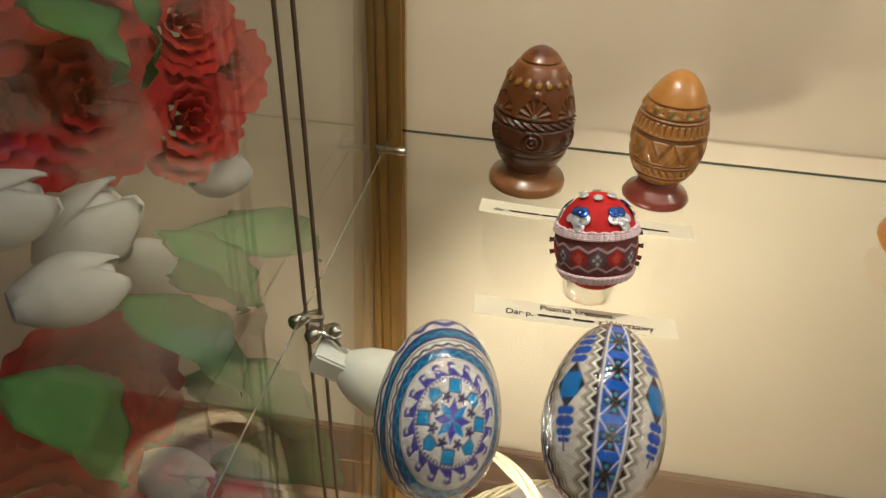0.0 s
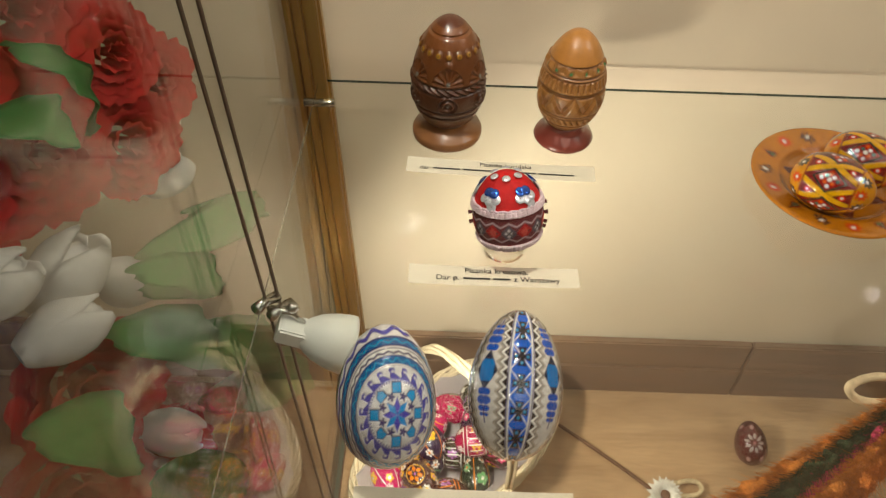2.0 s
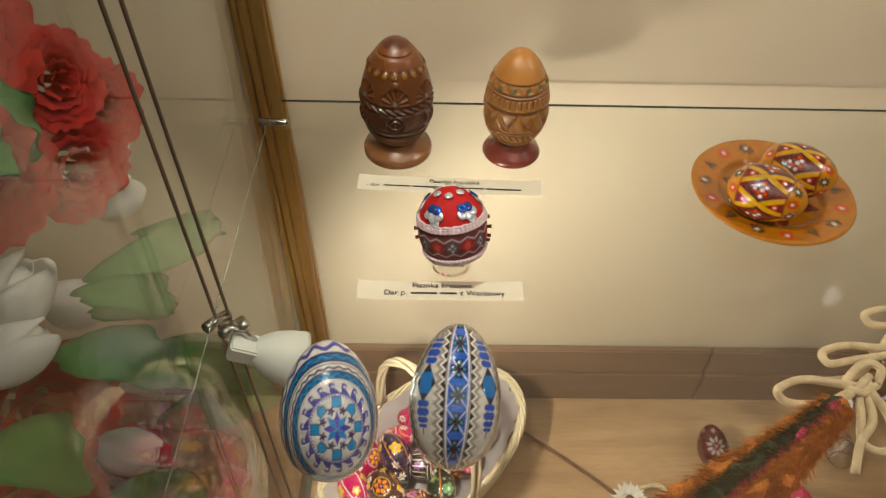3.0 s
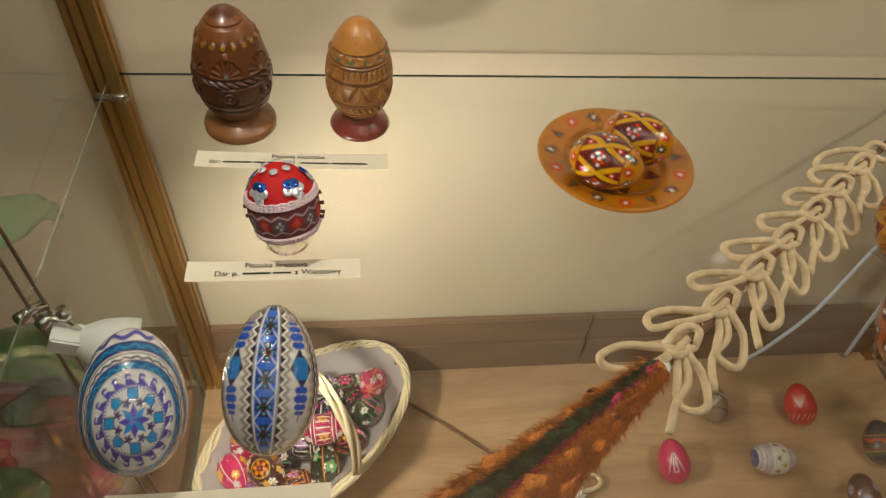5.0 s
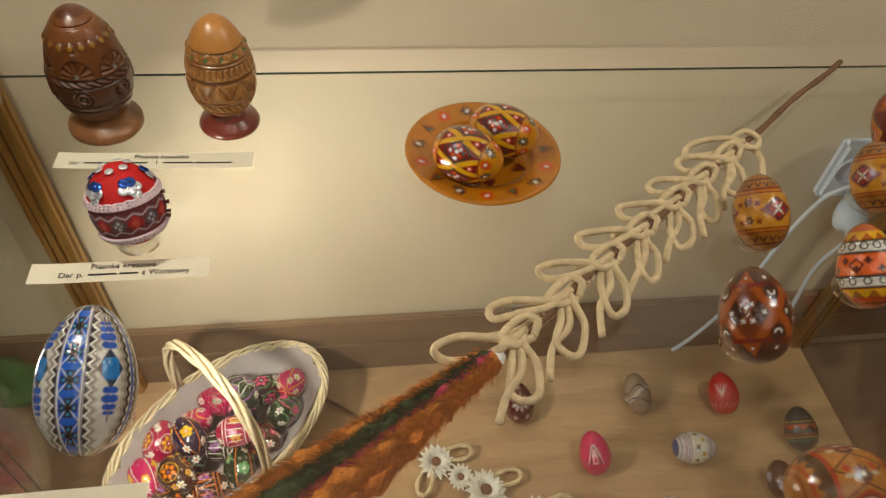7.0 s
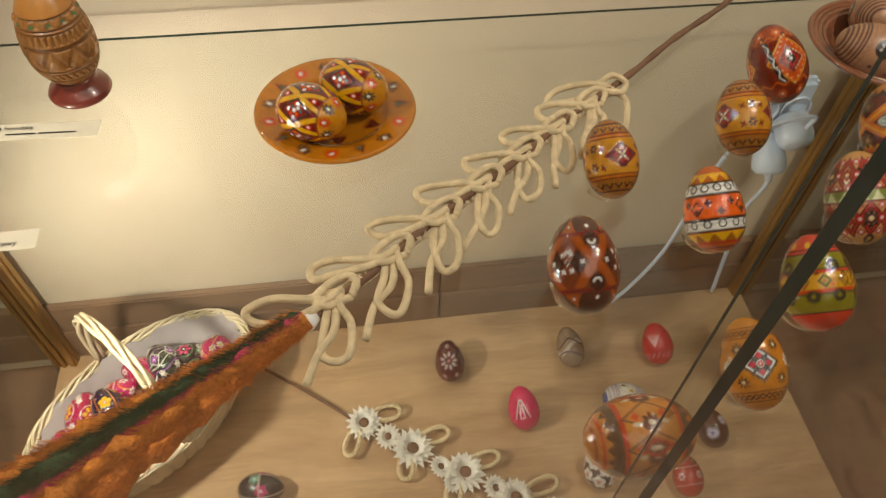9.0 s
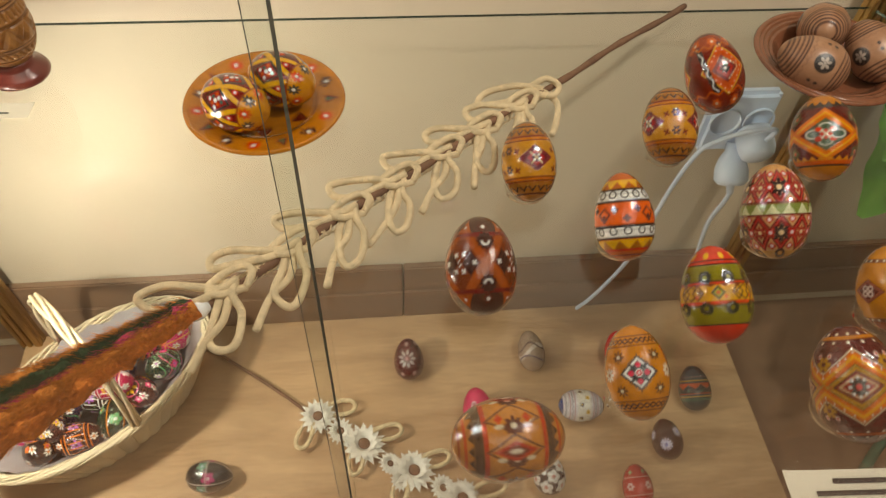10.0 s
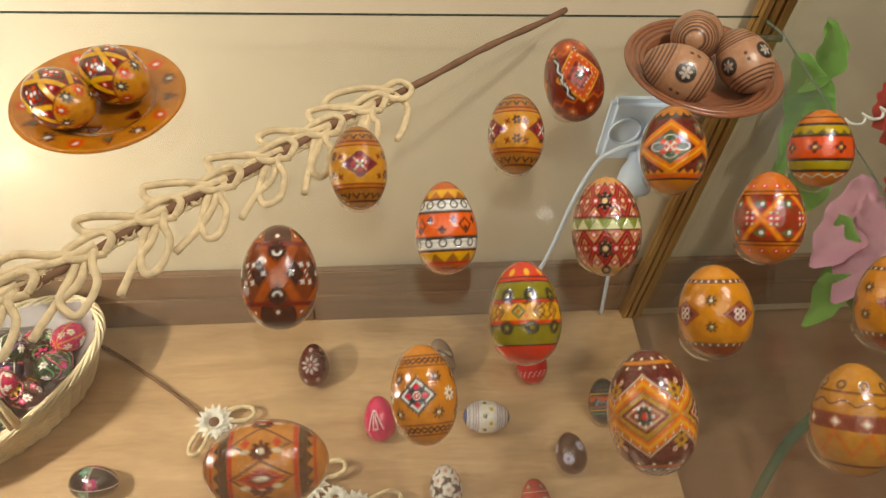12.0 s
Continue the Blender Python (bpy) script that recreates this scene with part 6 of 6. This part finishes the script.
def paper_rose(p, r, aim, mat, label, seed):
    rnd = random.Random(seed)
    t = thing("paper_rose", Matrix.Translation(p) @ Vector(aim).to_track_quat("Z", "Y").to_matrix().to_4x4(), label, "paper flower", "paper flowers")
    for layer in range(5):
        n = 3 + layer
        big, tall = r * (0.16 + 0.20 * layer), r * (0.95 - 0.11 * layer)
        for k in range(n):
            a0 = 2 * math.pi * k / n + layer * 0.7 + rnd.uniform(-0.2, 0.2)
            lift = rnd.uniform(0.9, 1.1)
            rows = []
            for i in range(11):
                f = i / 10
                span = 1.35 * math.pi / n * math.sin(math.pi * (0.16 + 0.70 * f)) ** 0.6
                out = big * (0.50 + 0.50 * f) + big * 0.55 * max(0.0, f - 0.6) ** 1.5
                up = tall * lift * math.sin(min(1.0, f * 1.08) * 1.45) - r * 0.30
                row = []
                for j in range(-5, 6):
                    s = j / 5
                    ruff = r * 0.035 * f * math.sin(s * 7 + k * 2 + layer * 1.3) + r * 0.007 * math.sin(s * 11 + i)
                    aa = a0 + s * span
                    row.append(Vector(((out + ruff) * math.cos(aa), (out + ruff) * math.sin(aa), up + ruff * 0.6)))
                rows.append(row)
            sheet(rows, mat, "petal", t)


def paper_tulip(p, ln, aim, seed):
    rnd = random.Random(seed)
    t = thing("paper_tulip", Matrix.Translation(p) @ Vector(aim).to_track_quat("Z", "Y").to_matrix().to_4x4(), "white crepe paper tulip with cupped petals", "paper flower", "paper flowers")
    for k in range(6):
        a0 = 2 * math.pi * k / 6 + rnd.uniform(-0.1, 0.1)
        size = 1.0 if k % 2 else 0.90
        rows = []
        for i in range(13):
            f = i / 12
            bell = math.sin(math.pi * (0.10 + 0.74 * f)) ** 0.8
            rr = ln * 0.37 * bell * size + ln * rnd.uniform(-0.008, 0.008)
            span = 1.25 * math.sin(math.pi * (0.22 + 0.745 * f)) ** 0.55
            rows.append([Vector((rr * math.cos(a0 + s * span) * (1 - 0.10 * s * s), rr * math.sin(a0 + s * span) * (1 - 0.10 * s * s), ln * f * size)) for s in [j / 5 for j in range(-5, 6)]])
        sheet(rows, M_TULIP, "petal", t)


def paper_leaf(p, tip, width, mat, label, bow=0.02, name="paper_leaf"):
    p, tip = Vector(p), Vector(tip)
    d = (tip - p)
    s = d.cross(Vector((0.9, 0.3, 0.2))).normalized()
    up = s.cross(d).normalized()
    rows = []
    for i in range(13):
        f = i / 12
        w = width * math.sin(math.pi * (0.06 + 0.92 * f)) ** 0.8
        rows.append([p + d * f + s * w * j / 3 + up * (bow * math.sin(math.pi * f) + 0.15 * abs(j / 3) * width + 0.003 * math.sin(i * 1.7 + j)) for j in range(-3, 4)])
    ob = sheet(rows, mat, name, None)
    return tagged(ob, label, "paper leaf", "paper leaves")


ROSES = [((-0.088, 0.398, 0.627), 0.034), ((-0.080, 0.442, 0.645), 0.030), ((-0.090, 0.420, 0.680), 0.030), ((-0.122, 0.355, 0.655), 0.044),
         ((-0.150, 0.315, 0.655), 0.046), ((-0.120, 0.385, 0.725), 0.046), ((-0.140, 0.310, 0.735), 0.050), ((-0.125, 0.300, 0.485), 0.050), ((-0.130, 0.240, 0.440), 0.050), ((-0.120, 0.300, 0.360), 0.055)]
for i_, (p_, r_) in enumerate(ROSES):
    paper_rose(p_, r_, (0.75, -0.55, 0.35), M_ROSE, "red crepe paper rose outside the glass", i_)
TULIPS = [((-0.110, 0.270, 0.590), 0.060, (0.50, 0.50, 0.45)), ((-0.085, 0.382, 0.588), 0.050, (0.30, 0.90, -0.35)), ((-0.105, 0.238, 0.592), 0.054, (0.50, 0.60, -0.05)),
          ((-0.125, 0.235, 0.632), 0.052, (0.50, 0.40, 0.10)), ((-0.090, 0.306, 0.580), 0.050, (0.25, 0.50, -0.75)), ((-0.085, 0.408, 0.606), 0.036, (0.25, 0.80, 0.10)), ((-0.110, 0.290, 0.420), 0.055, (0.70, 0.10, -0.30))]
for i_, (p_, l_, a_) in enumerate(TULIPS):
    paper_tulip(Vector(p_) + Vector((0.0, 0.012, 0.004)), l_ * 0.94, a_, i_)
LEAVES = [((-0.062, 0.392, 0.568), (-0.052, 0.525, 0.440), 0.011), ((-0.058, 0.300, 0.610), (-0.055, 0.368, 0.508), 0.015), ((-0.070, 0.272, 0.585), (-0.058, 0.362, 0.436), 0.024), ((-0.072, 0.335, 0.582), (-0.040, 0.492, 0.490), 0.017), ((-0.072, 0.320, 0.570), (-0.055, 0.395, 0.500), 0.019), ((-0.090, 0.290, 0.722), (-0.088, 0.338, 0.672), 0.014),
          ((-0.092, 0.335, 0.735), (-0.085, 0.358, 0.662), 0.013), ((-0.085, 0.205, 0.590), (-0.080, 0.252, 0.484), 0.026), ((-0.085, 0.390, 0.400), (-0.045, 0.460, 0.300), 0.030), ((-0.090, 0.440, 0.280), (-0.040, 0.520, 0.160), 0.030), ((-0.100, 0.360, 0.440), (-0.030, 0.420, 0.360), 0.026), ((-0.110, 0.240, 0.400), (-0.040, 0.310, 0.340), 0.030), ((-0.090, 0.360, 0.360), (-0.030, 0.450, 0.270), 0.024)]
for p_, t_, w_ in LEAVES:
    paper_leaf(p_, t_, w_, M_LEAF, "green crepe paper leaf outside the glass")

for p_, t_, w_ in (((1.090, 0.600, 0.500), (1.080, 0.520, 0.400), 0.030), ((1.100, 0.545, 0.470), (1.078, 0.500, 0.330), 0.030), ((1.105, 0.60, 0.540), (1.082, 0.560, 0.480), 0.016), ((1.110, 0.445, 0.420), (1.080, 0.372, 0.330), 0.020), ((1.100, 0.410, 0.360), (1.120, 0.310, 0.370), 0.022), ((1.140, 0.440, 0.470), (1.120, 0.380, 0.400), 0.020), ((1.150, 0.36, 0.42), (1.13, 0.29, 0.36), 0.022)):
    paper_leaf(p_, t_, w_ * 1.35, M_LIME, "bright green crepe paper leaf outside the glass")
for p_, t_, w_ in (((1.130, 0.470, 0.450), (1.085, 0.415, 0.375), 0.020), ((1.120, 0.440, 0.455), (1.10, 0.38, 0.36), 0.018)):
    paper_leaf(p_, t_, w_ * 1.7, M_PINK, "pink crepe paper petal outside the glass", 0.01, "paper_petal")
for i_, (p_, r_) in enumerate((((1.150, 0.470, 0.530), 0.042), ((1.155, 0.415, 0.490), 0.040), ((1.17, 0.36, 0.45), 0.04))):
    paper_rose(p_, r_, (-0.75, -0.55, 0.35), M_ROSE, "red crepe paper rose outside the glass", 20 + i_)


def ribbon(points, width, mat, name, label):
    line = smooth_line(points, 8)
    rows = []
    for i, q in enumerate(line):
        d = (line[min(i + 1, len(line) - 1)] - line[max(i - 1, 0)]).normalized()
        s = d.cross(Vector((-0.5, -0.6, 0.6))).normalized()
        rows.append([q - s * width, q, q + s * width])
    tagged(sheet(rows, mat, name, None), label, "ribbon")


ribbon([(1.092, 0.240, 0.02), (1.090, 0.270, 0.085), (1.088, 0.295, 0.20), (1.090, 0.300, 0.290)], 0.006, M_TEAL, "paper_ribbon", "teal green paper ribbon outside the glass")
curl = part("curled_string", tube(smooth_line([Vector((1.10 + 0.004 * math.cos(k * 1.3), 0.500 - 0.003 * k + 0.006 * math.sin(k * 1.3), 0.490 + 0.004 * k)) for k in range(22)], 5), 0.0014, 6), M_WHITE)
tagged(curl, "thin curled white string among the paper flowers", "string")
